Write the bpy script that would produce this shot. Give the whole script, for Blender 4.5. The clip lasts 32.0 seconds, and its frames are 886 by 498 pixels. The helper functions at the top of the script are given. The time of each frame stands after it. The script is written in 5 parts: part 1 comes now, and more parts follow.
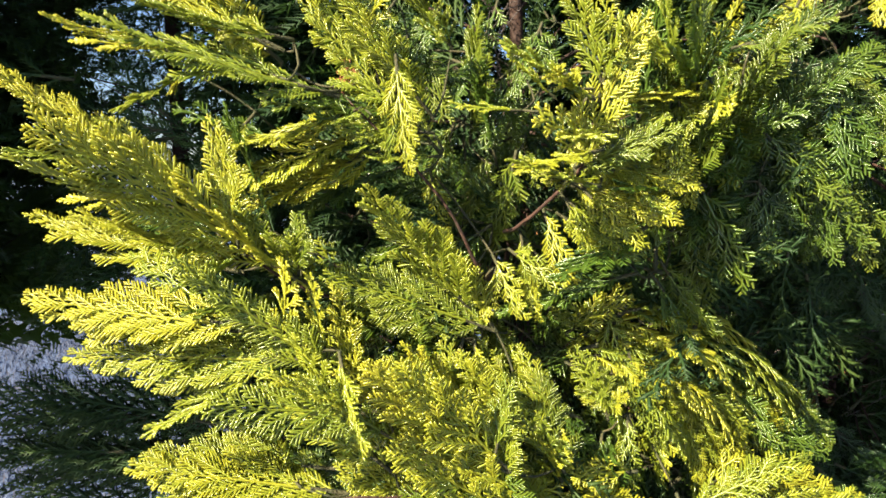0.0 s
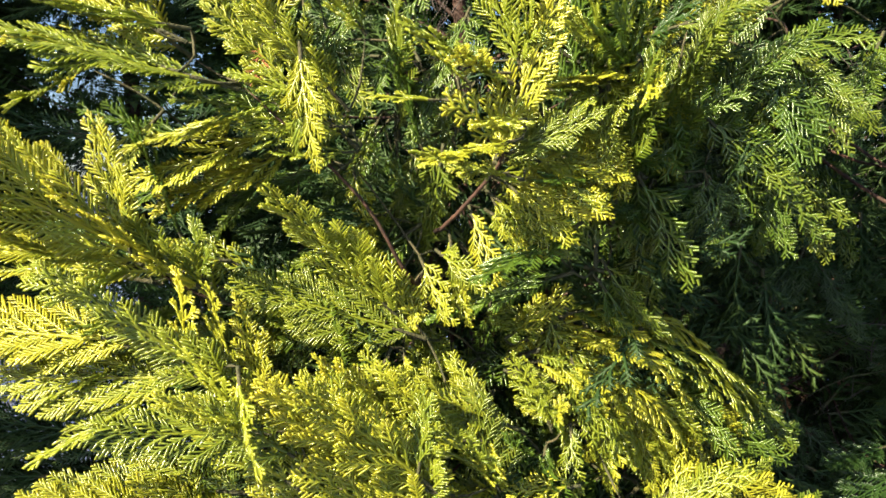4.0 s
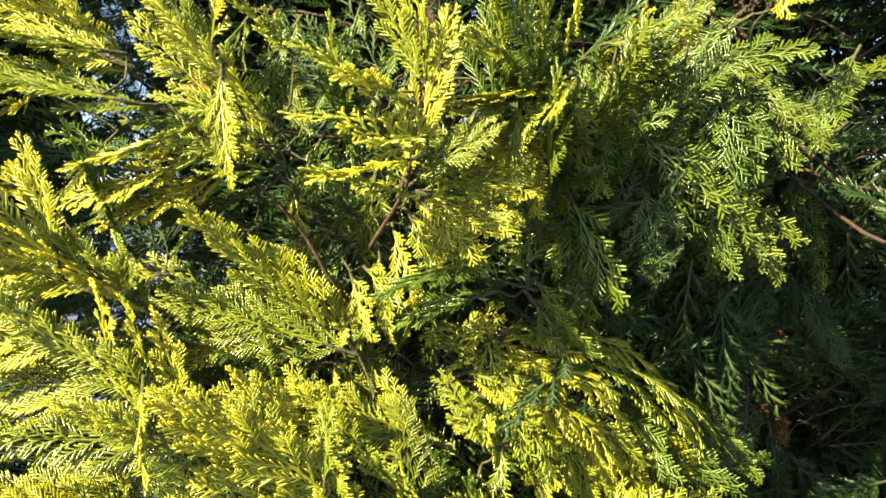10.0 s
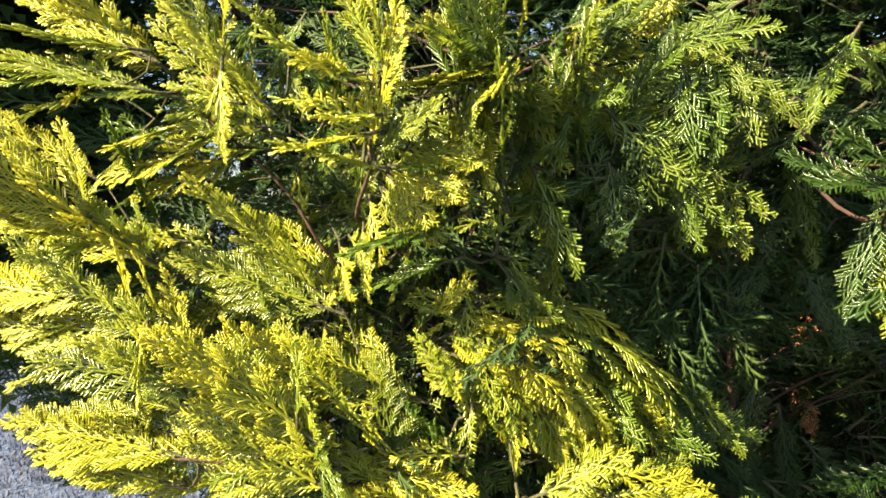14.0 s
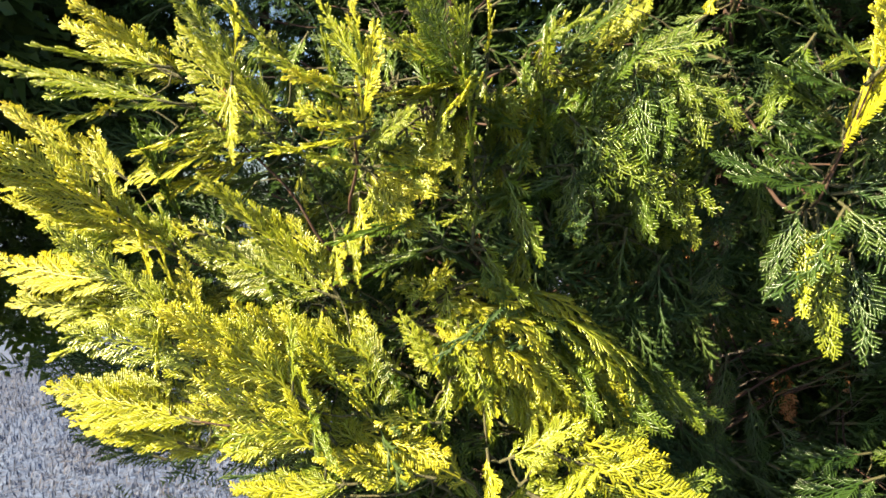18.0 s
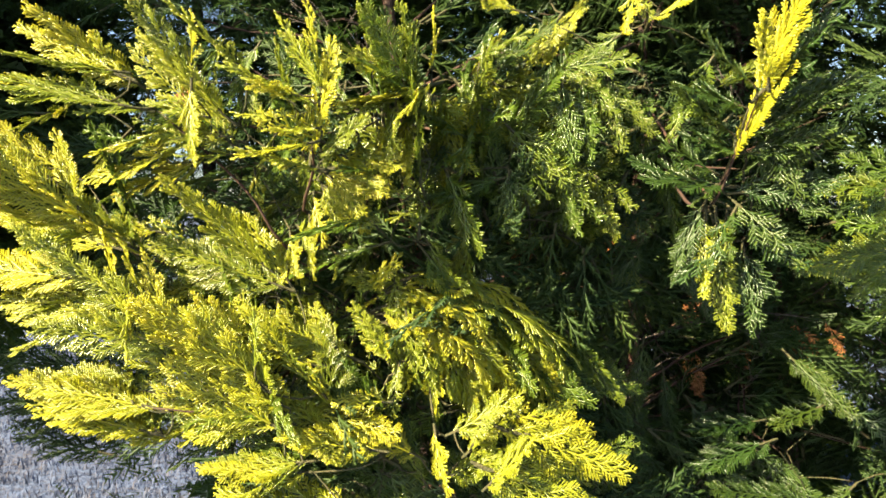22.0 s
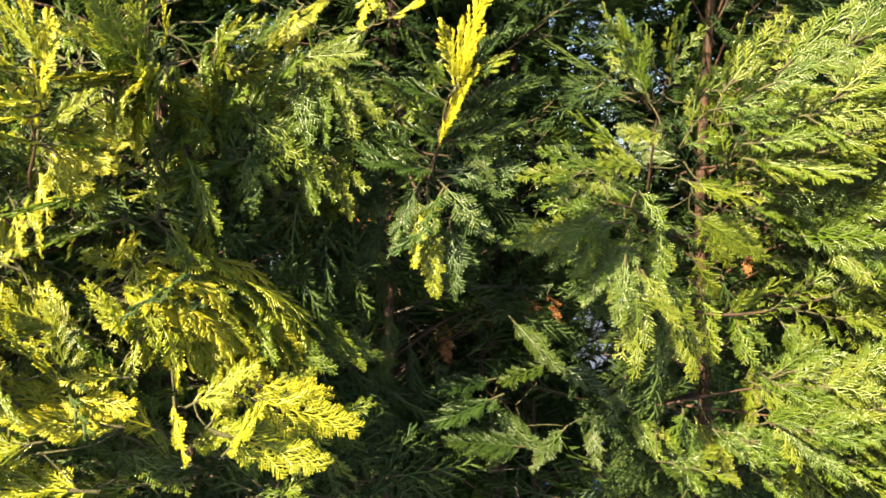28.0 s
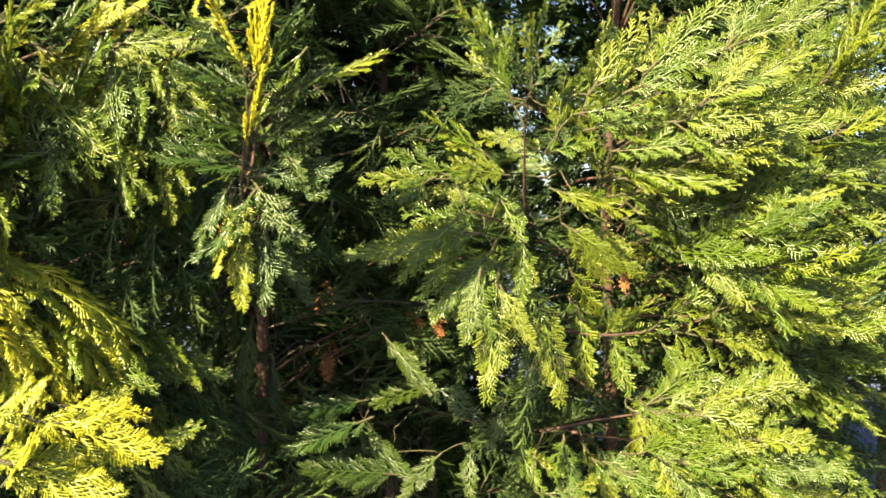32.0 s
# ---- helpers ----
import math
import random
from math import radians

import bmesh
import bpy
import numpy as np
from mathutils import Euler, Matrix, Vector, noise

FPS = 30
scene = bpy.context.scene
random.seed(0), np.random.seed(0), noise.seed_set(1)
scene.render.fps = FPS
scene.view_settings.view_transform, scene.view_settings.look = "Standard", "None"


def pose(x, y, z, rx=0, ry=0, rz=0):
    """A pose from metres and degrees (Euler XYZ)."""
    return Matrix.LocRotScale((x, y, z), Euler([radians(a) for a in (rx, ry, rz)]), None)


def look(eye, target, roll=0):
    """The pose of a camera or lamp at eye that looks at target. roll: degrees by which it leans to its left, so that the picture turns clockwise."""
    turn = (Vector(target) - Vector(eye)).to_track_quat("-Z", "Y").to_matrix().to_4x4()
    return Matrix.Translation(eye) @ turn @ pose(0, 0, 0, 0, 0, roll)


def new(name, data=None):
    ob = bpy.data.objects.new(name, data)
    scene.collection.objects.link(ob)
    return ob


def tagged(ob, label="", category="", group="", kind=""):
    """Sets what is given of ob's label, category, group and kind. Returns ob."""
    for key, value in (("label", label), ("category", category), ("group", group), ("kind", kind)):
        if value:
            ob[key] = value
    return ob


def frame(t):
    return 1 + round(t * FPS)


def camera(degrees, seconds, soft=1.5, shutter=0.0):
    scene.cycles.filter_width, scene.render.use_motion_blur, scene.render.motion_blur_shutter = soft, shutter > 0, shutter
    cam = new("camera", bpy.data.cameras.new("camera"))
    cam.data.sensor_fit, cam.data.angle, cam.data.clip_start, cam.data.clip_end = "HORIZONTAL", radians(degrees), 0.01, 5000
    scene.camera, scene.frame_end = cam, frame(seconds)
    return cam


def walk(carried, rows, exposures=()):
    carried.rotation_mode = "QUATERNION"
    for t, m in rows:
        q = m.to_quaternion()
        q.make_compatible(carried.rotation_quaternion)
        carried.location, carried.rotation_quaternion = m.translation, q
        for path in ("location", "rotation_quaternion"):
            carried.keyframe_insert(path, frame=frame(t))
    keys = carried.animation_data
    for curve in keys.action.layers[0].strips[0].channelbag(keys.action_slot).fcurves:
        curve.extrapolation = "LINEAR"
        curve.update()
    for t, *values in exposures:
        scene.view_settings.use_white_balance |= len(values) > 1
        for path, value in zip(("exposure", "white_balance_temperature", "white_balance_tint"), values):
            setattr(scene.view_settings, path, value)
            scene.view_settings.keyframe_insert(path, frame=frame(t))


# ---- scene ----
cam = camera(65.4, 32.0, soft=1.7, shutter=0.5)
METRES, EYE, TILT, LEAN, TURN = 0.70, 1.4, -6.0, 0.0, 0.0
EXPOSURES = [(0.0, 1.95, 5700, 13), (7.0, 2.1, 6000, 12), (12.0, 2.4, 6400, 11), (24.0, 2.4, 6550, 11), (28.0, 2.45, 6850, 12), (32.0, 2.62, 6850, 13)]
ROWS = [
    (0.0, 0.0, 0.0, 0.0, 0.0, 0.0, -0.0),
    (0.5, 0.0023, 0.005, 0.0002, -0.09, -0.49, -0.04),
    (1.0, 0.0075, 0.0099, -0.0008, -0.21, -0.16, 0.46),
    (1.5, 0.0136, 0.0144, 0.0015, -0.5, 0.5, 0.87),
    (2.0, 0.0245, 0.0266, 0.0046, -0.39, 0.69, 1.41),
    (2.5, 0.0344, 0.0375, 0.0021, -0.57, 0.21, 0.91),
    (3.0, 0.0433, 0.0433, -0.0, -0.9, 0.44, 0.94),
    (3.5, 0.058, 0.0502, -0.0017, -0.96, 0.24, 1.33),
    (5.5, 0.1045, 0.0603, -0.0097, 0.55, 0.94, 1.34),
    (6.0, 0.1143, 0.064, -0.0137, 0.98, 1.04, 0.94),
    (6.5, 0.1236, 0.0674, -0.0162, 1.44, 1.09, 0.54),
    (7.0, 0.1299, 0.0689, -0.0184, 1.91, 1.31, 0.67),
    (7.5, 0.1382, 0.0674, -0.0202, 2.63, 1.44, 1.02),
    (8.0, 0.147, 0.0689, -0.018, 2.87, 0.9, 0.92),
    (8.5, 0.161, 0.0653, -0.0152, 2.96, 1.17, 1.13),
    (9.0, 0.173, 0.0637, -0.011, 2.8, 1.42, 0.79),
    (9.5, 0.1914, 0.0586, -0.0102, 3.4, 2.06, 0.83),
    (10.0, 0.2094, 0.0548, -0.0096, 4.3, 2.13, 0.84),
    (10.5, 0.2304, 0.052, -0.0108, 4.93, 2.08, 0.13),
    (11.0, 0.2542, 0.0455, -0.0102, 6.45, 2.4, 0.26),
    (11.5, 0.2725, 0.0402, -0.0123, 7.83, 2.39, 0.44),
    (12.0, 0.2935, 0.0361, -0.0161, 8.91, 2.43, 0.18),
    (12.5, 0.3109, 0.0302, -0.0211, 10.05, 2.55, 0.43),
    (13.0, 0.3288, 0.0225, -0.0294, 10.9, 2.85, 0.27),
    (13.5, 0.3412, 0.0171, -0.04, 11.9, 2.74, 0.05),
    (14.0, 0.3589, 0.0081, -0.0505, 12.82, 2.45, -0.15),
    (14.5, 0.3751, -0.0038, -0.0593, 13.87, 2.19, -0.5),
    (16.5, 0.429, -0.0483, -0.0737, 16.16, 2.74, -0.96),
    (17.0, 0.4383, -0.0552, -0.0734, 16.0, 2.54, -0.9),
    (17.5, 0.4441, -0.0629, -0.0726, 16.12, 2.69, -0.7),
    (18.0, 0.4487, -0.0724, -0.0728, 15.74, 2.88, -0.46),
    (18.5, 0.4515, -0.0808, -0.0741, 15.49, 3.11, -0.01),
    (19.0, 0.4528, -0.0896, -0.0771, 14.83, 3.48, 0.02),
    (19.5, 0.4527, -0.0966, -0.0799, 14.56, 3.83, 0.16),
    (20.0, 0.4506, -0.1072, -0.081, 14.06, 4.04, -0.07),
    (20.5, 0.4473, -0.1169, -0.0837, 13.33, 3.6, -0.36),
    (21.0, 0.4459, -0.1301, -0.0855, 12.07, 3.12, -0.34),
    (21.5, 0.4447, -0.1424, -0.0836, 11.13, 2.86, -0.05),
    (22.0, 0.4443, -0.1621, -0.0806, 9.85, 2.64, 0.36),
    (22.5, 0.4466, -0.1799, -0.0795, 8.84, 2.29, 0.83),
    (23.0, 0.4516, -0.1934, -0.0815, 6.99, 2.29, 0.86),
    (23.5, 0.462, -0.2018, -0.082, 5.44, 2.59, 0.67),
    (24.0, 0.4796, -0.2123, -0.0831, 3.54, 2.84, 0.52),
    (24.5, 0.4942, -0.2215, -0.0852, 2.63, 3.06, 0.62),
    (25.0, 0.4993, -0.2256, -0.0874, 1.7, 3.03, 0.71),
    (25.5, 0.5063, -0.2323, -0.0897, 0.45, 2.94, 0.78),
    (27.5, 0.535, -0.2389, -0.1004, -4.25, 1.74, 1.07),
    (28.0, 0.5494, -0.2335, -0.1018, -5.87, 1.47, 1.22),
    (28.5, 0.5603, -0.2285, -0.1026, -6.96, 1.43, 1.49),
    (29.0, 0.5809, -0.2221, -0.1028, -7.53, 1.57, 1.7),
    (29.5, 0.5985, -0.212, -0.1018, -7.56, 2.0, 1.87),
    (30.0, 0.6251, -0.2002, -0.1008, -7.75, 2.33, 1.55),
    (30.5, 0.6507, -0.1919, -0.0999, -7.85, 2.68, 1.36),
    (31.0, 0.6901, -0.1825, -0.1024, -7.7, 2.71, 0.9),
    (31.5, 0.7291, -0.1731, -0.1062, -7.38, 2.77, 0.71),
    (32.0, 0.7662, -0.1654, -0.1103, -7.49, 2.79, 0.19),
]
walk(cam, [(t, pose(0, 0, EYE, TILT, LEAN, TURN) @ pose(METRES * x, METRES * y, METRES * z, 90 + pitch, roll, yaw)) for t, x, y, z, yaw, pitch, roll in ROWS], exposures=EXPOSURES)

# ---- light ----
SUN = Vector((-0.59, -0.57, 0.57)).normalized()       # towards the low winter sun
world = bpy.data.worlds.new("sky")
scene.world = world
world.use_nodes = True
wn, wl = world.node_tree.nodes, world.node_tree.links
sky = wn.new("ShaderNodeTexSky")
sky.sky_type, sky.sun_disc = "NISHITA", False
sky.sun_elevation = math.asin(SUN.z)
sky.sun_rotation = math.atan2(SUN.x, SUN.y)
wl.new(sky.outputs[0], wn["Background"].inputs[0])
wn["Background"].inputs[1].default_value = 0.052
sun = new("sun", bpy.data.lights.new("sun", "SUN"))
sun.data.energy, sun.data.angle, sun.data.color = 5.0, radians(0.5), (1.0, 0.84, 0.55)
sun.matrix_world = look((0, 0, 0), -SUN)


# ---- materials ----
def material(name, rough=0.6):
    m = bpy.data.materials.new(name)
    m.use_nodes = True
    n, l = m.node_tree.nodes, m.node_tree.links
    b = n["Principled BSDF"]
    b.inputs["Roughness"].default_value = rough
    return m, n, l, b


def ramp(n, l, source, stops):
    r = n.new("ShaderNodeValToRGB")
    e = r.color_ramp.elements
    while len(e) < len(stops):
        e.new(0.5)
    for k, (p, c) in zip(e, stops):
        k.position, k.color = p, (*c, 1)
    l.new(source, r.inputs[0])
    return r.outputs[0]


def math_node(n, l, op, a, b):
    m = n.new("ShaderNodeMath")
    m.operation = op
    for k, v in enumerate((a, b)):
        if isinstance(v, (int, float)):
            m.inputs[k].default_value = v
        else:
            l.new(v, m.inputs[k])
    return m.outputs[0]


def grain(n, l, scale, detail=4.0, space="Object"):
    c = n.new("ShaderNodeTexCoord")
    t = n.new("ShaderNodeTexNoise")
    t.inputs["Scale"].default_value, t.inputs["Detail"].default_value = scale, detail
    l.new(c.outputs[space], t.inputs["Vector"])
    return t.outputs["Fac"]


def relief(n, l, b, height, strength, distance):
    k = n.new("ShaderNodeBump")
    k.inputs["Strength"].default_value, k.inputs["Distance"].default_value = strength, distance
    l.new(height, k.inputs["Height"])
    l.new(k.outputs[0], b.inputs["Normal"])


def foliage(name, stops, glow, rough=0.34, gloss=0.75):
    """Scale-leaved shoots: older green to fresh yellow-green, waxy and thin enough to let light through."""
    m, n, l, b = material(name, rough)
    age = n.new("ShaderNodeAttribute")
    age.attribute_name = "young"
    info = n.new("ShaderNodeObjectInfo")
    geo = n.new("ShaderNodeNewGeometry")
    f = math_node(n, l, "MULTIPLY", age.outputs["Fac"], 0.16)
    f = math_node(n, l, "ADD", f, math_node(n, l, "MULTIPLY", info.outputs["Random"], 0.34))
    f = math_node(n, l, "ADD", f, math_node(n, l, "MULTIPLY", geo.outputs["Random Per Island"], 0.16))
    f = math_node(n, l, "ADD", f, math_node(n, l, "MULTIPLY", grain(n, l, 30.0, 3.0, "Generated"), 0.32))
    c = ramp(n, l, f, stops)
    l.new(c, b.inputs["Base Color"])
    b.inputs["Specular IOR Level"].default_value = gloss
    relief(n, l, b, grain(n, l, 900.0, 2.0), 0.6, 0.0006)
    t = n.new("ShaderNodeBsdfTranslucent")
    g = n.new("ShaderNodeMix")
    g.data_type, g.blend_type = "RGBA", "MULTIPLY"
    g.inputs[0].default_value = 1.0
    l.new(c, g.inputs[6])
    g.inputs[7].default_value = (*glow, 1)
    l.new(g.outputs[2], t.inputs["Color"])
    x = n.new("ShaderNodeMixShader")
    x.inputs[0].default_value = 0.40
    l.new(b.outputs[0], x.inputs[1])
    l.new(t.outputs[0], x.inputs[2])
    l.new(x.outputs[0], n["Material Output"].inputs["Surface"])
    return m


def wood(name, stops, scale=60.0, rough=0.8):
    m, n, l, b = material(name, rough)
    f = grain(n, l, scale, 6.0)
    l.new(ramp(n, l, f, stops), b.inputs["Base Color"])
    relief(n, l, b, grain(n, l, scale * 3, 6.0), 0.8, 0.003)
    return m


# greens stepped from sunlit to shaded, so colour carries part of the contrast
LEAF = foliage("cypress_green", [(0.15, (0.10, 0.165, 0.018)), (0.45, (0.300, 0.345, 0.019)), (0.80, (0.57, 0.53, 0.025))], (1.35, 1.25, 0.7), 0.30, 1.0)
# older inner leaf, darkened further to stand in for shade inside the hedge
OLD_SHADED = foliage("cypress_inner_shaded", [(0.15, (0.020, 0.052, 0.016)), (0.5, (0.045, 0.085, 0.018)), (0.9, (0.10, 0.145, 0.022))], (1.3, 1.25, 0.8), 0.5, 0.4)
# greener leaf of tree_c; on other trees its darker tone imitates half shade
GREEN_HALF_SHADE = foliage("cypress_green_half_shade", [(0.15, (0.050, 0.110, 0.016)), (0.45, (0.118, 0.188, 0.016)), (0.80, (0.255, 0.285, 0.022))], (1.4, 1.35, 0.75), 0.28, 1.0)
# darkened leaf copy: the shade over tree_b is painted into its colour
SHADED_GREEN = foliage("cypress_shaded_green", [(0.15, (0.024, 0.066, 0.014)), (0.5, (0.052, 0.100, 0.016)), (0.85, (0.120, 0.168, 0.020))], (1.4, 1.35, 0.75), 0.30, 0.9)
STEM = wood("young_stem", [(0.3, (0.035, 0.045, 0.012)), (0.7, (0.075, 0.060, 0.022))], 120.0)
BARK = wood("bark", [(0.3, (0.035, 0.020, 0.013)), (0.55, (0.060, 0.028, 0.016)), (0.8, (0.115, 0.055, 0.030))], 45.0)
DEAD = wood("dead_twig", [(0.3, (0.035, 0.027, 0.022)), (0.7, (0.13, 0.105, 0.09))], 80.0)
RUST = wood("withered", [(0.3, (0.20, 0.07, 0.02)), (0.7, (0.45, 0.20, 0.06))], 80.0)


# ---- shoots ----
class Shape:
    """Gathers rings and tubes into one mesh."""

    def __init__(self):
        self.v, self.f, self.y, self.m = [], [], [], []

    def tube(self, path, radii, side, flat=1.0, sides=4, young=(0.0, 0.0), slot=0, tip=True):
        """A tapered shoot or stem along a path, drawn out to a point."""
        first, last = len(self.v), len(path) - 1
        for i, p in enumerate(path):
            d = (path[min(i + 1, last)] - path[max(i - 1, 0)]).normalized()
            a = (side - d * side.dot(d))
            a = a.normalized() if a.length > 1e-5 else d.orthogonal().normalized()
            b = d.cross(a)
            if i == last and tip:
                self.v.append(p)
                self.y.append(young[1])
                break
            for k in range(sides):
                w = 2 * math.pi * k / sides
                self.v.append(p + a * (radii[i] * math.cos(w)) + b * (radii[i] * flat * math.sin(w)))
                self.y.append(young[0] + (young[1] - young[0]) * i / last)
        for i in range(last):
            o = first + i * sides
            for k in range(sides):
                q = (k + 1) % sides
                if i == last - 1 and tip:
                    self.f.append((o + k, o + q, o + sides))
                else:
                    self.f.append((o + k, o + q, o + sides + q, o + sides + k))
                self.m.append(slot)

    def mesh(self, name, *materials):
        me = bpy.data.meshes.new(name)
        me.from_pydata([tuple(p) for p in self.v], [], self.f)
        for m in materials:
            me.materials.append(m)
        me.polygons.foreach_set("material_index", self.m)
        me.polygons.foreach_set("use_smooth", [True] * len(self.f))
        me.attributes.new("young", "FLOAT", "POINT").data.foreach_set("value", self.y)
        me.update()
        return me


WIDE = 0.00106                                        # half the breadth of a green shoot


def shoot(s, rnd, p, d, side, up, length, age, order, fall, fine):
    """A green shoot with its own short side shoots, set like the teeth of a comb in one plane."""
    n = 1 if order > 1 else 3 if length > 0.03 and fine == 1 else 2
    path, step = [p], length / n
    for i in range(n):
        d = (d + fall * (step * 9) + up * rnd.uniform(-0.05, 0.05)).normalized()
        path.append(path[-1] + d * step)
    r = WIDE * rnd.uniform(0.85, 1.15) * (1.0 if fine == 1 else 1.15 if fine else 1.45)
    if order > 1:
        if fine == 1:
            s.tube([path[0], path[0].lerp(path[1], 0.82), path[1]], [r * 0.8, r, 0], side, 0.85, 3, (age, age))
        elif fine:
            s.tube(path, [r, r * 0.75], side, 0.8, 3, (age, age), tip=False)
        else:
            s.tube(path, [r, 0], side, 0.65, 3, (age, age))
        return
    s.tube(path, [r * 0.9] + [r] * (n - 1) + [0], side, 0.8, 4 if fine == 1 else 3, (age, age))
    if length < 0.007:
        return
    gap = 0.0036 if fine == 1 else 0.0042 if fine else 0.0050
    at, k = gap * rnd.uniform(0.5, 1.5), rnd.choice((1, -1))
    longest = rnd.uniform(0.010, 0.0165)
    while at < length * 0.97:
        u = at / length * n
        i = min(int(u), n - 1)
        q = path[i].lerp(path[i + 1], min(u - i, 1.0))
        dd = (path[i + 1] - path[i]).normalized()
        left = length - at
        ln = min(0.75 * left + 0.0022, longest, 0.005 + 0.4 * at) * rnd.uniform(0.8, 1.15)
        a = radians(rnd.uniform(30, 44))
        sd = (side - dd * side.dot(dd)).normalized()
        c = (dd * math.cos(a) + sd * (k * math.sin(a)) + up * rnd.uniform(-0.14, 0.14)).normalized()
        shoot(s, rnd, q, c, (sd * math.cos(a) - dd * (k * math.sin(a))), up, ln, min(1.0, age + 0.3 * at / length), order + 1, fall, fine)
        k, at = -k, at + gap * 0.58 * rnd.uniform(0.8, 1.2)


def frond_mesh(name, length, seed, style, coarse=1.0, leaf=None):
    """A flat spray: +y along its axis, x across, z out of its face."""
    rnd = random.Random(seed)
    s = Shape()
    bend = {"plume": 0.05, "comb": 0.03, "blade": 0.10, "droop": -0.10, "arch": -0.42}[style]
    lift = {"arch": 0.42}.get(style, 0.0)
    angle = {"plume": 33, "comb": 44, "blade": 26, "droop": 29, "arch": 36}[style]
    reach = {"plume": 0.40, "comb": 0.32, "blade": 0.24, "droop": 0.36, "arch": 0.34}[style]
    fall = {"droop": Vector((0, 0.35, -0.2)), "arch": Vector((0, 0.1, -0.9))}.get(style, Vector((0, 0.30, 0.0)))
    n = 10
    sway, phase = rnd.uniform(-0.03, 0.03), rnd.uniform(0, 6)
    axis = []
    for i in range(n + 1):
        u = i / n
        axis.append(Vector((length * (sway * math.sin(3.0 * u + phase) - sway * math.sin(phase)) * (1 - u), length * u,
                            length * (bend * (u * u - u) + lift * u * (1 - u)))))
    thick = 0.0011 + 0.0075 * length
    split = 2
    s.tube(axis[:split + 1], [thick * (1 - 0.09 * i) for i in range(split + 1)], Vector((1, 0, 0)), 0.9, 5, (0, 0), 1, False)
    s.tube(axis[split:], [thick * (1 - 0.09 * i) for i in range(split, n)] + [0], Vector((1, 0, 0)), 0.8, 4, (0.4, 0.9), 0)
    at, k = 0.05 * length + 0.004, rnd.choice((1, -1))
    while at < length * 0.985:
        u = at / length * n
        i = min(int(u), n - 1)
        q = axis[i].lerp(axis[i + 1], u - i)
        d = (axis[i + 1] - axis[i]).normalized()
        w = at / length
        ln = reach * length * min(1.0, 0.35 + 2.6 * w) * (1 - w) ** 0.75 * rnd.uniform(0.62, 1.15) + 0.008
        a = radians(angle * rnd.uniform(0.85, 1.15) * (1.1 - 0.3 * w))
        x = Vector((k, 0, 0))
        x = (x - d * x.dot(d)).normalized()
        up = d.cross(x) * k
        c = (d * math.cos(a) + x * math.sin(a) + up * rnd.uniform(-0.22, 0.22)).normalized()
        side = x * math.cos(a) - d * math.sin(a)
        shoot(s, rnd, q, c, side, up, ln, 0.15 + 0.45 * w, 1, fall, 1.0 if coarse == 1.0 else 0.0 if coarse > 1.5 else 0.5)
        k, at = -k, at + (0.0070 - 0.0022 * w) * min(coarse, 1.4) * rnd.uniform(0.8, 1.2)
    return s.mesh(name, leaf or LEAF, STEM)


# sprays of the outer face are finely made, those deep in the hedge more simply
SIZES = (0.06, 0.09, 0.13, 0.18, 0.24)
# the grades differ in green too: darker ones imitate sprays in shade
FRONDS, MIDDLE, PLAIN, DARK = {}, {}, {}, {}
for style in ("plume", "comb", "blade", "droop", "arch"):
    for size in SIZES:
        FRONDS[style, size] = [frond_mesh("frond_" + style, size, 100 * SIZES.index(size) + 7 * k + len(style), style) for k in range(3 if style in ("plume", "droop") else 2)]
        PLAIN[style, size] = [frond_mesh("frond_inner", size, 900 + 100 * SIZES.index(size) + 7 * k + len(style), style, 1.7, OLD_SHADED) for k in range(2)]
        MIDDLE[style, size] = [frond_mesh("frond_half_shade", size, 400 + 100 * SIZES.index(size) + 7 * k + len(style), style, 1.25, GREEN_HALF_SHADE) for k in range(2)]
        DARK[style, size] = [frond_mesh("frond_shaded", size, 600 + 100 * SIZES.index(size) + 7 * k + len(style), style, 1.25, SHADED_GREEN) for k in range(2)]


def frond(parent, base, tip, width, style, face, rnd, grade=0):
    """Sets one spray between its foot and its tip, with its face turned that way."""
    base, tip = Vector(base), Vector(tip)
    y = tip - base
    length = y.length
    y.normalize()
    z = (face - y * face.dot(y)).normalized()
    x = y.cross(z)
    size = min(SIZES, key=lambda v: abs(math.log(v / (length * (1.1, 1.1, 0.9, 1.1)[grade]))))
    across = {"plume": 0.40, "comb": 0.42, "blade": 0.24, "droop": 0.38, "arch": 0.34}[style]
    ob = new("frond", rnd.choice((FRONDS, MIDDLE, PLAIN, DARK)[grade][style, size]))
    k = length / size
    x = x * rnd.choice((1, -1))
    m = Matrix((x, y, z)).transposed().to_4x4() @ Matrix.Diagonal((k * (0.5 + 0.5 * width / across), k, k, 1))
    ob.parent = parent
    ob.matrix_basis = Matrix.Translation(base) @ m
    return ob


def curve(points, n=5):
    """A smooth line through the points."""
    p = [Vector(q) for q in points]
    p = [p[0] * 2 - p[1]] + p + [p[-1] * 2 - p[-2]]
    out = []
    for i in range(1, len(p) - 2):
        a, b, c, d = p[i - 1:i + 3]
        for k in range(n):
            t = k / n
            out.append(0.5 * (2 * b + (c - a) * t + (2 * a - 5 * b + 4 * c - d) * t * t + (3 * b - a - 3 * c + d) * t ** 3))
    return out + [p[-2]]


LINES = {}


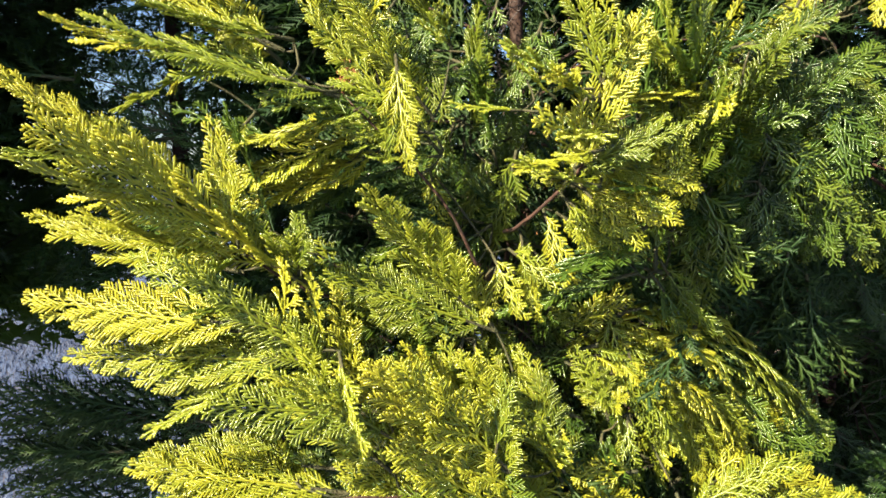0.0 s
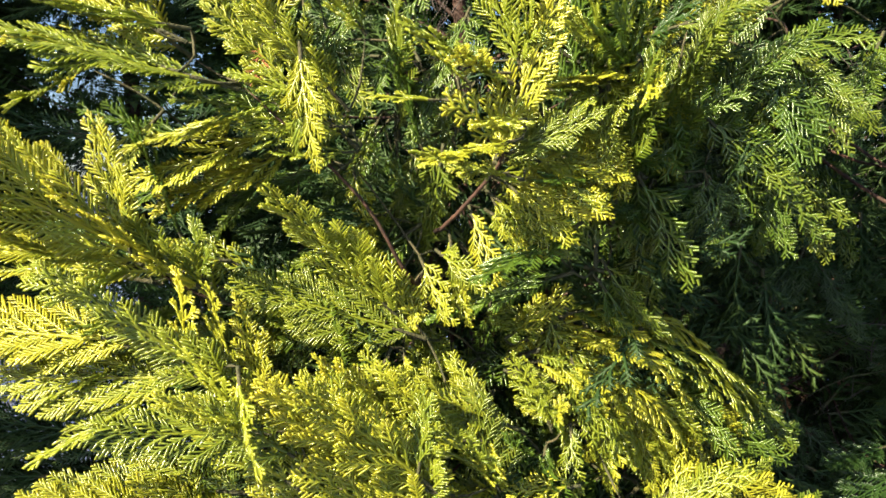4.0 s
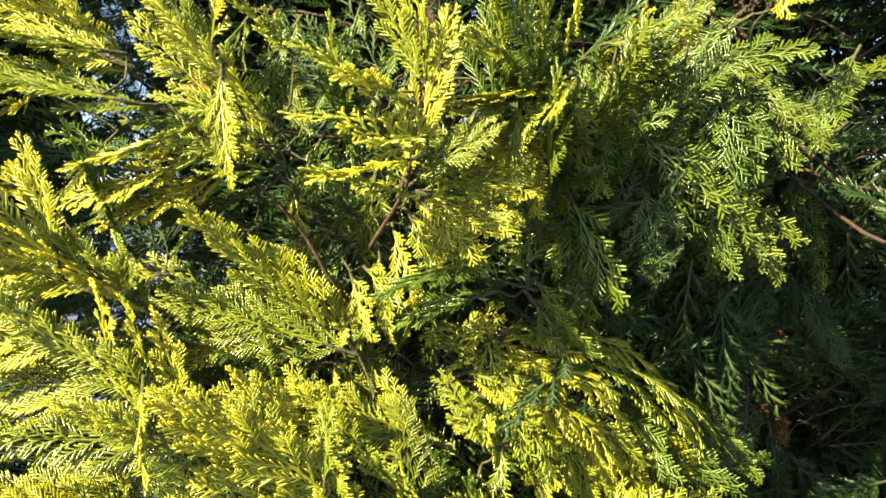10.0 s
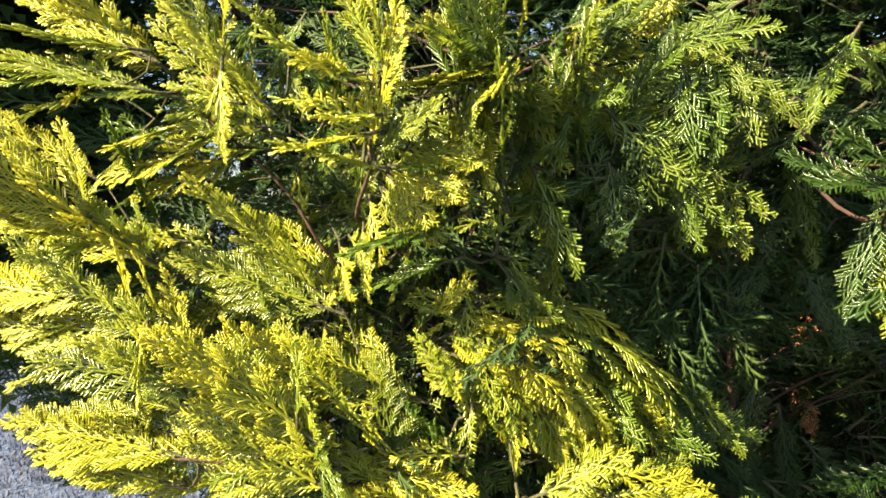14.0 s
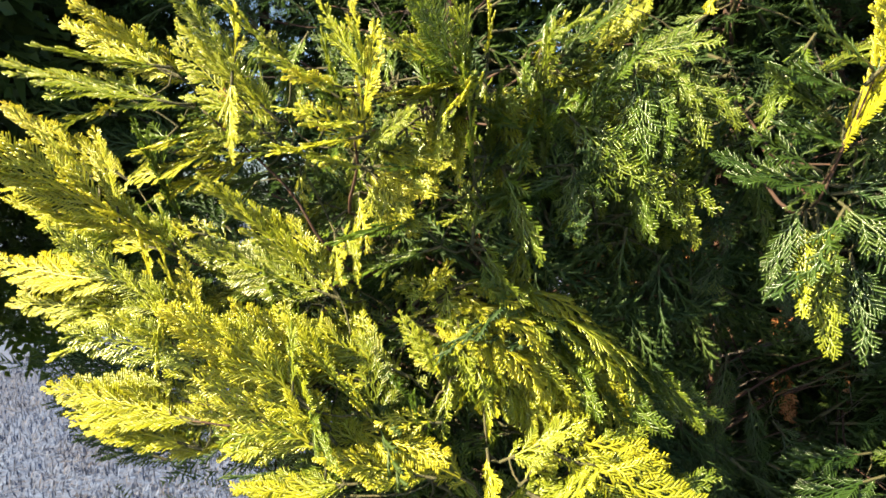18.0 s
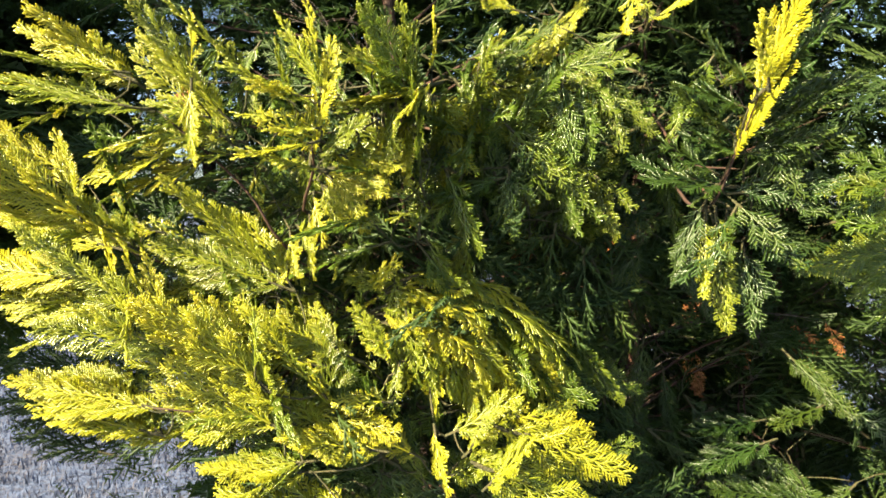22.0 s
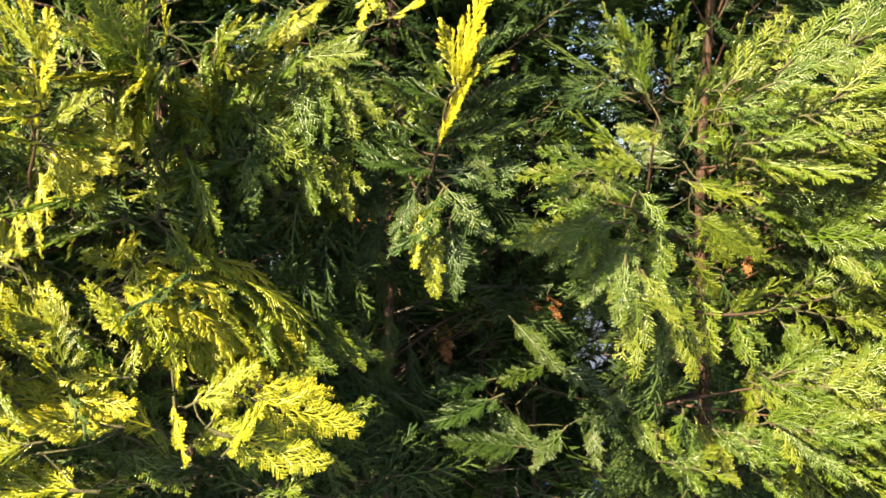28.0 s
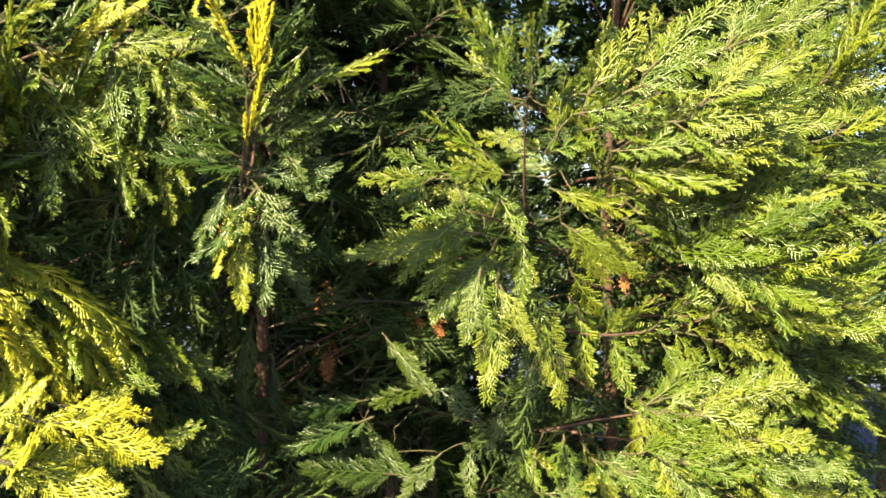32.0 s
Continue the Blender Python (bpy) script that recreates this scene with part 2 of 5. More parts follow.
def tree(label, foot, top, radius, seed):
    """A young cypress: an empty at its foot with the trunk under it; boughs are added later."""
    rnd = random.Random(seed)
    ob = tagged(new("cypress_tree"), label, "conifer tree", "cypress trees of the hedge")
    foot, top = Vector(foot), Vector(top)
    s = Shape()
    pts = [foot.lerp(top, i / 6) + Vector((rnd.uniform(-1, 1), rnd.uniform(-1, 1), 0)) * 0.012 * (0 < i < 6) for i in range(7)]
    path = curve(pts, 4)
    s.tube(path, [radius * (1.15 - 0.95 * i / (len(path) - 1)) for i in range(len(path))], Vector((1, 0, 0)), 0.95, 9)
    t = new("trunk", s.mesh("trunk", BARK))
    t.parent = ob
    LINES[ob.name] = (foot, top)
    return ob


def trunk_at(owner, z):
    foot, top = LINES[owner.name]
    return foot.lerp(top, (z - foot.z) / (top.z - foot.z))


def bough(owner, limb, fronds, thick=0.0030, outer=True, grade=0, fill=3, toward=Vector((-0.56, -0.60, 0.57))):
    """A limb that leaves the trunk, the twigs that fork from it and the sprays at their ends."""
    rnd = random.Random(round(1000 * sum(limb[0])))
    start = trunk_at(owner, limb[0][2] - 0.06)
    path = curve([start] + [Vector(p) for p in limb], 4)
    s = Shape()
    n = len(path)
    s.tube(path, [thick * (1 - 0.75 * i / (n - 1)) for i in range(n)], Vector((0, 0, 1)), 1.0, 6 if outer else 4)
    todo = []
    for b, t, w, style in fronds:
        b, t = Vector(b), Vector(t)
        face = Vector(toward) + Vector((rnd.uniform(-0.3, 0.3), rnd.uniform(-0.2, 0.2), rnd.uniform(-0.3, 0.3)))
        if style == "arch":
            face = Vector((0, -0.35, 1))
        if style == "droop":
            face = Vector((rnd.uniform(-1.2, -0.3), -0.9, 0.2))
        axis = t - b
        # inner boughs take a shade-darkened green whatever light reaches them
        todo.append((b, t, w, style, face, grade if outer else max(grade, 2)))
        if outer and fill >= 0 and axis.length > 0.06:
            across = axis.cross(face).normalized()
            back = -SUN * axis.length
            for k in rnd.sample((1, -1), rnd.choice((0, 1, 1) if grade == 0 else (1, 2, 2))):
                c = b + axis * rnd.uniform(0.0, 0.3)
                e = axis + across * (k * axis.length * rnd.uniform(0.35, 0.7)) + back * rnd.uniform(0.05, 0.4)
                todo.append((c, c + e * rnd.uniform(0.4, 0.6), w, "plume" if style in ("blade", "comb") else style, face + Vector((k * 0.3, 0, 0)), grade))
            # fill sprays on the side away from the sun, darker to deepen gaps
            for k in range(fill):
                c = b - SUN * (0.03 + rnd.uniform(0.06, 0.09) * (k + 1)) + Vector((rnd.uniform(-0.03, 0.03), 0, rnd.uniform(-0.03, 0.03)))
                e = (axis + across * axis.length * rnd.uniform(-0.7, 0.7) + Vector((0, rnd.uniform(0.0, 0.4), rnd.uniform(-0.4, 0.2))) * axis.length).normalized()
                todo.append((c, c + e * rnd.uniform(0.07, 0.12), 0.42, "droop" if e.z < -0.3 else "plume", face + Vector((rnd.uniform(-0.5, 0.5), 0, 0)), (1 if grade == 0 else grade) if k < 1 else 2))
    wood_at = [(p, path[max(0, i - 1)]) for i, p in enumerate(path[n // 3:], n // 3)]
    left = sorted(todo, key=lambda one: min((one[0] - p).length for p, _ in wood_at))
    for b, t, *_ in left:
        near, root = min(wood_at, key=lambda w: (w[0] - b).length)
        d = b - near
        if d.length > 0.004:
            y = (t - b).normalized()
            mid = near.lerp(b, 0.5) - y * (0.12 * d.length) + Vector((0, 0, -0.05 * d.length))
            tw = curve([near, mid, b], 2)
            s.tube(tw, [0.0010 if outer else 0.0007] * len(tw), Vector((0, 0, 1)), 1.0, 4 if outer else 3, slot=1)
        wood_at.append((b, near))
    ob = new("branch", s.mesh("branch", BARK, STEM))
    ob.parent = owner
    for one in todo:
        frond(ob, *one[:5], rnd, one[5])
    return ob


# ---- ground ----
def ground_material():
    m, n, l, b = material("frosted_lawn", 0.9)
    c = n.new("ShaderNodeTexCoord")
    fine, broad = n.new("ShaderNodeTexNoise"), n.new("ShaderNodeTexNoise")
    for t, sc in ((fine, 26.0), (broad, 1.3)):
        t.inputs["Scale"].default_value, t.inputs["Detail"].default_value = sc, 6.0
        l.new(c.outputs["Object"], t.inputs["Vector"])
    f = math_node(n, l, "ADD", math_node(n, l, "MULTIPLY", fine.outputs["Fac"], 0.55), math_node(n, l, "MULTIPLY", broad.outputs["Fac"], 0.45))
    # frost colours pushed to blue: a shade tint painted in against the sun
    l.new(ramp(n, l, f, [(0.34, (0.050, 0.044, 0.050)), (0.5, (0.060, 0.084, 0.150)), (0.62, (0.076, 0.112, 0.205))]), b.inputs["Base Color"])
    relief(n, l, b, fine.outputs["Fac"], 1.0, 0.03)
    return m


FROST = ground_material()


def sheet(name, size, mat):
    bm = bmesh.new()
    bmesh.ops.create_grid(bm, x_segments=40, y_segments=40, size=size)
    me = bpy.data.meshes.new(name)
    bm.to_mesh(me)
    bm.free()
    me.materials.append(mat)
    return tagged(new(name, me), "frosted pale lawn with the blue of shade in its colour", "lawn", kind="structure")


sheet("ground", 1500.0, FROST)


def grass(x0, x1, y0, y1, count, seed):
    """Loose blades of frosted grass on the lawn."""
    rng = np.random.default_rng(seed)
    x, y = rng.uniform(x0, x1, count), rng.uniform(y0, y1, count)
    h, w = rng.uniform(0.025, 0.07, count), rng.uniform(0.002, 0.004, count)
    a, lean = rng.uniform(0, 6.283, count), rng.uniform(0.2, 0.9, count)
    ca, sa = np.cos(a), np.sin(a)
    v = np.empty((count, 5, 3))
    for k, (u, t) in enumerate(((-1, 0), (1, 0), (-0.8, 0.55), (0.8, 0.55), (0, 1))):
        v[:, k, 0] = x - sa * w * u + ca * h * lean * t * t
        v[:, k, 1] = y + ca * w * u + sa * h * lean * t * t
        v[:, k, 2] = h * t * (1 - 0.3 * lean * t) - 0.002
    o = 5 * np.arange(count)[:, None]
    f = np.concatenate([o + np.array([[0, 1, 3]]), o + np.array([[0, 3, 2]]), o + np.array([[2, 3, 4]])])
    me = bpy.data.meshes.new("grass")
    me.from_pydata(v.reshape(-1, 3), [], f)
    m, n, l, b = material("frosted_grass", 0.8)
    geo = n.new("ShaderNodeNewGeometry")
    # blades carry the lawn's painted blue shade tint
    l.new(ramp(n, l, geo.outputs["Random Per Island"], [(0.0, (0.062, 0.058, 0.074)), (0.4, (0.064, 0.079, 0.125)), (1.0, (0.075, 0.104, 0.188))]), b.inputs["Base Color"])
    me.materials.append(m)
    return tagged(new("grass", me), "short frosted grass blades standing on the lawn", "grass", kind="stuff")


grass(-5.5, -0.9, 1.8, 6.5, 30000, 5)
grass(1.6, 4.5, 1.8, 4.5, 12000, 6)

# ---- trees ----
tree_a = tree("young cypress with bright yellow-green sprays in full sun", (0.13, 0.98, 0), (0.06, 0.72, 2.7), 0.013, 1)
tree_b = tree("young cypress with dark shaded sprays and a bare brown inside", (0.36, 1.02, 0), (0.46, 0.70, 2.8), 0.011, 2)
tree_c = tree("young cypress with dense feathery green sprays beside the lawn", (1.02, 1.12, 0), (0.92, 0.84, 2.7), 0.013, 3)
tree_d = tree("slender cypress with a reddish trunk in the shade of the hedge", (0.66, 1.06, 0), (0.52, 1.02, 2.6), 0.013, 4)
tree_e = tree("slender cypress with a peeling red-brown trunk in the shade", (0.70, 0.98, 0), (0.60, 1.10, 2.6), 0.011, 5)
tree_f = tree("dark cypress in the shade above the frosted lawn", (-0.55, 1.55, 0), (-0.6, 1.5, 2.8), 0.026, 6)
tree_g = tree("green cypress at the far end of the hedge", (1.75, 1.30, 0), (1.75, 1.25, 2.8), 0.026, 7)
tree_h = tree("dark cypress in the back row of the hedge", (0.15, 1.75, 0), (0.2, 1.75, 2.8), 0.028, 8)
tree_i = tree("dark cypress in the back row of the hedge", (0.95, 1.75, 0), (0.9, 1.75, 2.8), 0.028, 9)
# tree_j is out of view, added to keep sun off the left background
tree_j = tree("tall dense cypress added at the left to shade the hedge", (-1.05, 0.65, 0), (-1.05, 0.65, 3.4), 0.035, 10)
# tree_k also added for its shade, at the left edge of the view
tree_k = tree("tall dense cypress added at the left to shade the hedge", (-1.45, 1.35, 0), (-1.45, 1.35, 3.2), 0.035, 10)

# ---- boughs ----
bough(tree_a, [(0.080, 0.807, 1.389), (0.042, 0.593, 1.318), (0.027, 0.544, 1.330), (-0.002, 0.527, 1.384), (-0.073, 0.494, 1.460)], [
    ((-0.073, 0.494, 1.456), (-0.202, 0.404, 1.490), 0.36, "plume"),
    ((-0.108, 0.511, 1.498), (-0.192, 0.436, 1.508), 0.30, "plume"),
    ((-0.063, 0.544, 1.453), (-0.162, 0.519, 1.420), 0.42, "plume"),
    ((-0.055, 0.552, 1.437), (-0.171, 0.527, 1.395), 0.42, "plume"),
    ((-0.043, 0.560, 1.424), (-0.153, 0.544, 1.379), 0.40, "plume"),
    ((-0.033, 0.494, 1.486), (-0.023, 0.474, 1.406), 0.30, "droop"),
    ((-0.001, 0.523, 1.417), (-0.097, 0.502, 1.521), 0.34, "comb"),
    ((-0.024, 0.511, 1.450), (-0.075, 0.486, 1.466), 0.40, "plume"),
    ((-0.006, 0.519, 1.432), (-0.072, 0.494, 1.433), 0.42, "plume"),
    ((-0.002, 0.519, 1.415), (-0.050, 0.494, 1.413), 0.40, "plume"),
    ((-0.122, 0.544, 1.496), (-0.230, 0.511, 1.553), 0.34, "plume"),
])
bough(tree_a, [(0.080, 0.807, 1.323), (0.049, 0.618, 1.294), (0.003, 0.560, 1.285), (-0.095, 0.511, 1.313), (-0.143, 0.478, 1.350)], [
    ((-0.116, 0.494, 1.332), (-0.230, 0.391, 1.431), 0.26, "plume"),
    ((-0.167, 0.469, 1.374), (-0.247, 0.395, 1.410), 0.30, "plume"),
    ((-0.128, 0.494, 1.340), (-0.230, 0.436, 1.374), 0.28, "plume"),
    ((-0.095, 0.511, 1.313), (-0.169, 0.436, 1.394), 0.38, "comb"),
    ((-0.095, 0.511, 1.313), (-0.140, 0.469, 1.374), 0.42, "plume"),
    ((-0.100, 0.544, 1.339), (-0.153, 0.511, 1.351), 0.45, "plume"),
    ((-0.076, 0.560, 1.323), (-0.118, 0.544, 1.352), 0.42, "plume"),
    ((-0.224, 0.593, 1.396), (-0.346, 0.544, 1.481), 0.28, "plume"),
    ((-0.183, 0.494, 1.393), (-0.225, 0.461, 1.438), 0.34, "comb"),
    ((-0.178, 0.593, 1.318), (-0.332, 0.560, 1.369), 0.32, "plume"),
])
bough(tree_a, [(0.077, 0.807, 1.289), (0.053, 0.593, 1.238), (-0.035, 0.494, 1.231), (-0.103, 0.469, 1.288), (-0.137, 0.453, 1.315)], [
    ((-0.058, 0.478, 1.245), (-0.163, 0.412, 1.351), 0.22, "blade"),
    ((-0.131, 0.469, 1.298), (-0.274, 0.453, 1.320), 0.34, "plume"),
    ((-0.134, 0.494, 1.286), (-0.252, 0.478, 1.302), 0.28, "plume"),
    ((-0.098, 0.478, 1.270), (-0.248, 0.453, 1.280), 0.24, "plume"),
    ((-0.082, 0.478, 1.270), (-0.088, 0.453, 1.335), 0.36, "comb"),
    ((-0.113, 0.478, 1.286), (-0.104, 0.453, 1.341), 0.40, "comb"),
    ((-0.040, 0.461, 1.238), (-0.142, 0.404, 1.261), 0.34, "plume"),
    ((-0.053, 0.436, 1.251), (-0.098, 0.395, 1.281), 0.40, "plume"),
    ((-0.067, 0.436, 1.288), (-0.048, 0.395, 1.241), 0.30, "droop"),
    ((-0.032, 0.445, 1.225), (-0.078, 0.412, 1.270), 0.34, "plume"),
])
bough(tree_a, [(0.077, 0.807, 1.276), (0.048, 0.593, 1.208), (-0.010, 0.494, 1.170), (-0.073, 0.461, 1.177)], [
    ((-0.069, 0.494, 1.164), (-0.211, 0.453, 1.202), 0.36, "plume"),
    ((-0.078, 0.494, 1.139), (-0.195, 0.461, 1.179), 0.40, "plume"),
    ((-0.081, 0.511, 1.176), (-0.215, 0.478, 1.196), 0.36, "plume"),
    ((-0.097, 0.511, 1.143), (-0.193, 0.478, 1.174), 0.40, "plume"),
    ((0.075, 0.494, 1.109), (-0.016, 0.445, 1.128), 0.42, "plume"),
    ((0.124, 0.494, 1.069), (-0.003, 0.453, 1.104), 0.42, "plume"),
    ((0.047, 0.527, 1.174), (-0.122, 0.511, 1.127), 0.34, "plume"),
    ((0.149, 0.494, 1.131), (0.054, 0.469, 1.151), 0.42, "plume"),
])
# low left sprays wear the dark inner green in place of shade
bough(tree_a, [(0.079, 0.824, 1.273), (-0.061, 0.865, 1.119), (-0.267, 0.865, 1.044)], [
    ((-0.254, 0.824, 1.090), (-0.500, 0.758, 1.161), 0.36, "plume"),
    ((-0.318, 0.824, 1.061), (-0.504, 0.758, 1.095), 0.40, "plume"),
    ((-0.372, 0.824, 1.100), (-0.580, 0.782, 1.155), 0.40, "plume"),
    ((-0.357, 0.865, 0.998), (-0.519, 0.782, 1.105), 0.40, "plume"),
    ((-0.370, 0.824, 0.988), (-0.488, 0.758, 1.048), 0.40, "plume"),
    ((-0.355, 0.824, 1.049), (-0.532, 0.782, 1.070), 0.40, "plume"),
], 0.0022, False)
bough(tree_a, [(0.080, 0.807, 1.329), (0.049, 0.609, 1.296), (0.031, 0.560, 1.314)], [
    ((0.028, 0.548, 1.286), (-0.052, 0.469, 1.391), 0.30, "plume"),
    ((0.031, 0.560, 1.262), (-0.076, 0.515, 1.309), 0.34, "plume"),
    ((0.007, 0.544, 1.270), (-0.056, 0.494, 1.244), 0.40, "droop"),
    ((0.016, 0.535, 1.272), (-0.006, 0.494, 1.214), 0.36, "droop"),
    ((0.025, 0.544, 1.270), (0.033, 0.511, 1.225), 0.36, "droop"),
    ((0.046, 0.576, 1.282), (0.050, 0.560, 1.247), 0.40, "droop"),
    ((0.039, 0.544, 1.339), (0.060, 0.511, 1.296), 0.36, "droop"),
    ((0.051, 0.535, 1.344), (0.084, 0.494, 1.322), 0.36, "droop"),
    ((0.044, 0.560, 1.328), (0.034, 0.535, 1.290), 0.36, "droop"),
    ((-0.011, 0.576, 1.406), (0.003, 0.560, 1.351), 0.30, "droop"),
])
bough(tree_a, [(0.077, 0.807, 1.289), (0.060, 0.618, 1.232), (0.033, 0.511, 1.199)], [
    ((0.043, 0.478, 1.169), (-0.045, 0.404, 1.286), 0.30, "plume"),
    ((0.064, 0.478, 1.148), (-0.031, 0.428, 1.227), 0.32, "plume"),
    ((0.033, 0.511, 1.225), (-0.049, 0.469, 1.248), 0.36, "plume"),
    ((0.058, 0.494, 1.153), (0.006, 0.461, 1.250), 0.34, "comb"),
    ((0.060, 0.478, 1.175), (-0.001, 0.445, 1.211), 0.34, "plume"),
    ((0.090, 0.527, 1.201), (0.012, 0.494, 1.235), 0.40, "plume"),
    ((0.054, 0.511, 1.214), (0.012, 0.478, 1.273), 0.40, "droop"),
    ((0.093, 0.511, 1.163), (0.070, 0.478, 1.212), 0.40, "plume"),
    ((0.086, 0.511, 1.144), (0.015, 0.478, 1.195), 0.36, "plume"),
    ((0.150, 0.511, 1.174), (0.098, 0.494, 1.178), 0.40, "plume"),
])
bough(tree_a, [(0.081, 0.807, 1.408), (0.050, 0.576, 1.354), (0.088, 0.486, 1.396), (0.096, 0.461, 1.416)], [
    ((0.085, 0.482, 1.393), (0.125, 0.441, 1.500), 0.26, "plume"),
    ((0.105, 0.457, 1.418), (0.045, 0.420, 1.404), 0.44, "plume"),
    ((0.107, 0.457, 1.429), (0.077, 0.412, 1.423), 0.44, "comb"),
    ((0.087, 0.494, 1.395), (0.158, 0.469, 1.373), 0.34, "plume"),
    ((0.085, 0.502, 1.387), (0.141, 0.494, 1.344), 0.36, "plume"),
    ((0.075, 0.519, 1.376), (0.092, 0.494, 1.328), 0.34, "droop"),
    ((0.061, 0.544, 1.357), (0.072, 0.519, 1.294), 0.30, "droop"),
    ((0.091, 0.494, 1.401), (0.144, 0.461, 1.438), 0.40, "plume"),
    ((0.100, 0.494, 1.410), (0.172, 0.474, 1.395), 0.40, "plume"),
    ((0.093, 0.511, 1.398), (0.161, 0.494, 1.372), 0.40, "plume"),
    ((0.086, 0.527, 1.373), (0.130, 0.511, 1.341), 0.34, "plume"),
])
# the half shade on this right-hand bough is put into its leaf colour
bough(tree_a, [(0.084, 0.824, 1.526), (0.066, 0.700, 1.447), (0.152, 0.593, 1.411), (0.196, 0.576, 1.392)], [
    ((0.153, 0.560, 1.397), (0.183, 0.494, 1.507), 0.34, "plume"),
    ((0.196, 0.593, 1.392), (0.251, 0.511, 1.506), 0.34, "plume"),
    ((0.212, 0.626, 1.396), (0.318, 0.544, 1.488), 0.34, "plume"),
    ((0.229, 0.642, 1.386), (0.323, 0.560, 1.455), 0.34, "plume"),
    ((0.234, 0.659, 1.385), (0.365, 0.609, 1.396), 0.30, "plume"),
    ((0.218, 0.642, 1.386), (0.282, 0.626, 1.319), 0.36, "droop"),
    ((0.172, 0.576, 1.397), (0.208, 0.511, 1.466), 0.38, "comb"),
    ((0.246, 0.675, 1.374), (0.339, 0.659, 1.348), 0.36, "droop"),
    ((0.149, 0.544, 1.406), (0.156, 0.478, 1.470), 0.36, "comb"),
    ((0.213, 0.659, 1.380), (0.210, 0.642, 1.317), 0.36, "droop"),
    ((0.185, 0.511, 1.452), (0.155, 0.436, 1.521), 0.30, "plume"),
], 0.0026, grade=1)
bough(tree_a, [(0.084, 0.824, 1.539), (0.068, 0.700, 1.491), (0.068, 0.576, 1.479)], [
    ((0.177, 0.511, 1.460), (0.122, 0.461, 1.444), 0.40, "plume"),
    ((0.171, 0.494, 1.477), (0.116, 0.461, 1.496), 0.40, "plume"),
    ((0.076, 0.478, 1.453), (0.040, 0.453, 1.483), 0.20, "blade"),
    ((0.058, 0.511, 1.448), (0.009, 0.494, 1.451), 0.20, "blade"),
    ((0.167, 0.494, 1.462), (0.160, 0.478, 1.391), 0.36, "droop"),
    ((0.180, 0.560, 1.476), (0.223, 0.544, 1.395), 0.40, "droop"),
    ((0.206, 0.576, 1.487), (0.262, 0.576, 1.417), 0.40, "droop"),
    ((0.224, 0.609, 1.497), (0.304, 0.601, 1.431), 0.38, "droop"),
    ((0.247, 0.609, 1.481), (0.302, 0.576, 1.520), 0.40, "plume"),
    ((0.215, 0.593, 1.489), (0.258, 0.544, 1.522), 0.40, "plume"),
    ((0.192, 0.576, 1.456), (0.196, 0.560, 1.383), 0.42, "droop"),
])
bough(tree_b, [(0.386, 0.824, 1.325), (0.333, 0.741, 1.405), (0.261, 0.642, 1.470)], [
    ((0.223, 0.626, 1.437), (0.282, 0.609, 1.353), 0.42, "droop"),
    ((0.247, 0.642, 1.438), (0.325, 0.626, 1.385), 0.40, "droop"),
    ((0.222, 0.642, 1.398), (0.245, 0.626, 1.329), 0.42, "droop"),
    ((0.262, 0.659, 1.403), (0.304, 0.642, 1.332), 0.40, "droop"),
    ((0.186, 0.642, 1.394), (0.221, 0.626, 1.329), 0.42, "droop"),
    ((0.193, 0.609, 1.364), (0.128, 0.585, 1.347), 0.30, "plume"),
    ((0.373, 0.659, 1.509), (0.315, 0.634, 1.484), 0.36, "plume"),
    ((0.350, 0.659, 1.499), (0.332, 0.642, 1.424), 0.30, "droop"),
    ((0.319, 0.675, 1.514), (0.319, 0.642, 1.545), 0.40, "plume"),
    ((0.309, 0.675, 1.479), (0.345, 0.659, 1.450), 0.36, "droop"),
], 0.0026, grade=1, fill=0)
bough(tree_a, [(0.077, 0.807, 1.289), (0.081, 0.659, 1.220), (0.117, 0.593, 1.259)], [
    ((0.104, 0.576, 1.248), (0.329, 0.614, 1.188), 0.26, "arch"),
    ((0.114, 0.576, 1.262), (0.284, 0.609, 1.239), 0.26, "arch"),
    ((0.114, 0.576, 1.243), (0.313, 0.626, 1.115), 0.28, "arch"),
    ((0.108, 0.568, 1.245), (0.226, 0.593, 1.119), 0.34, "arch"),
    ((0.101, 0.560, 1.247), (0.152, 0.568, 1.171), 0.40, "arch"),
    ((0.104, 0.576, 1.267), (0.149, 0.552, 1.307), 0.36, "plume"),
    ((0.123, 0.576, 1.267), (0.106, 0.560, 1.257), 0.40, "plume"),
    ((0.173, 0.593, 1.270), (0.094, 0.568, 1.287), 0.30, "plume"),
    ((0.142, 0.576, 1.282), (0.247, 0.576, 1.255), 0.34, "arch"),
    ((0.137, 0.552, 1.199), (0.113, 0.535, 1.262), 0.36, "comb"),
    ((0.153, 0.560, 1.257), (0.168, 0.544, 1.198), 0.40, "droop"),
])
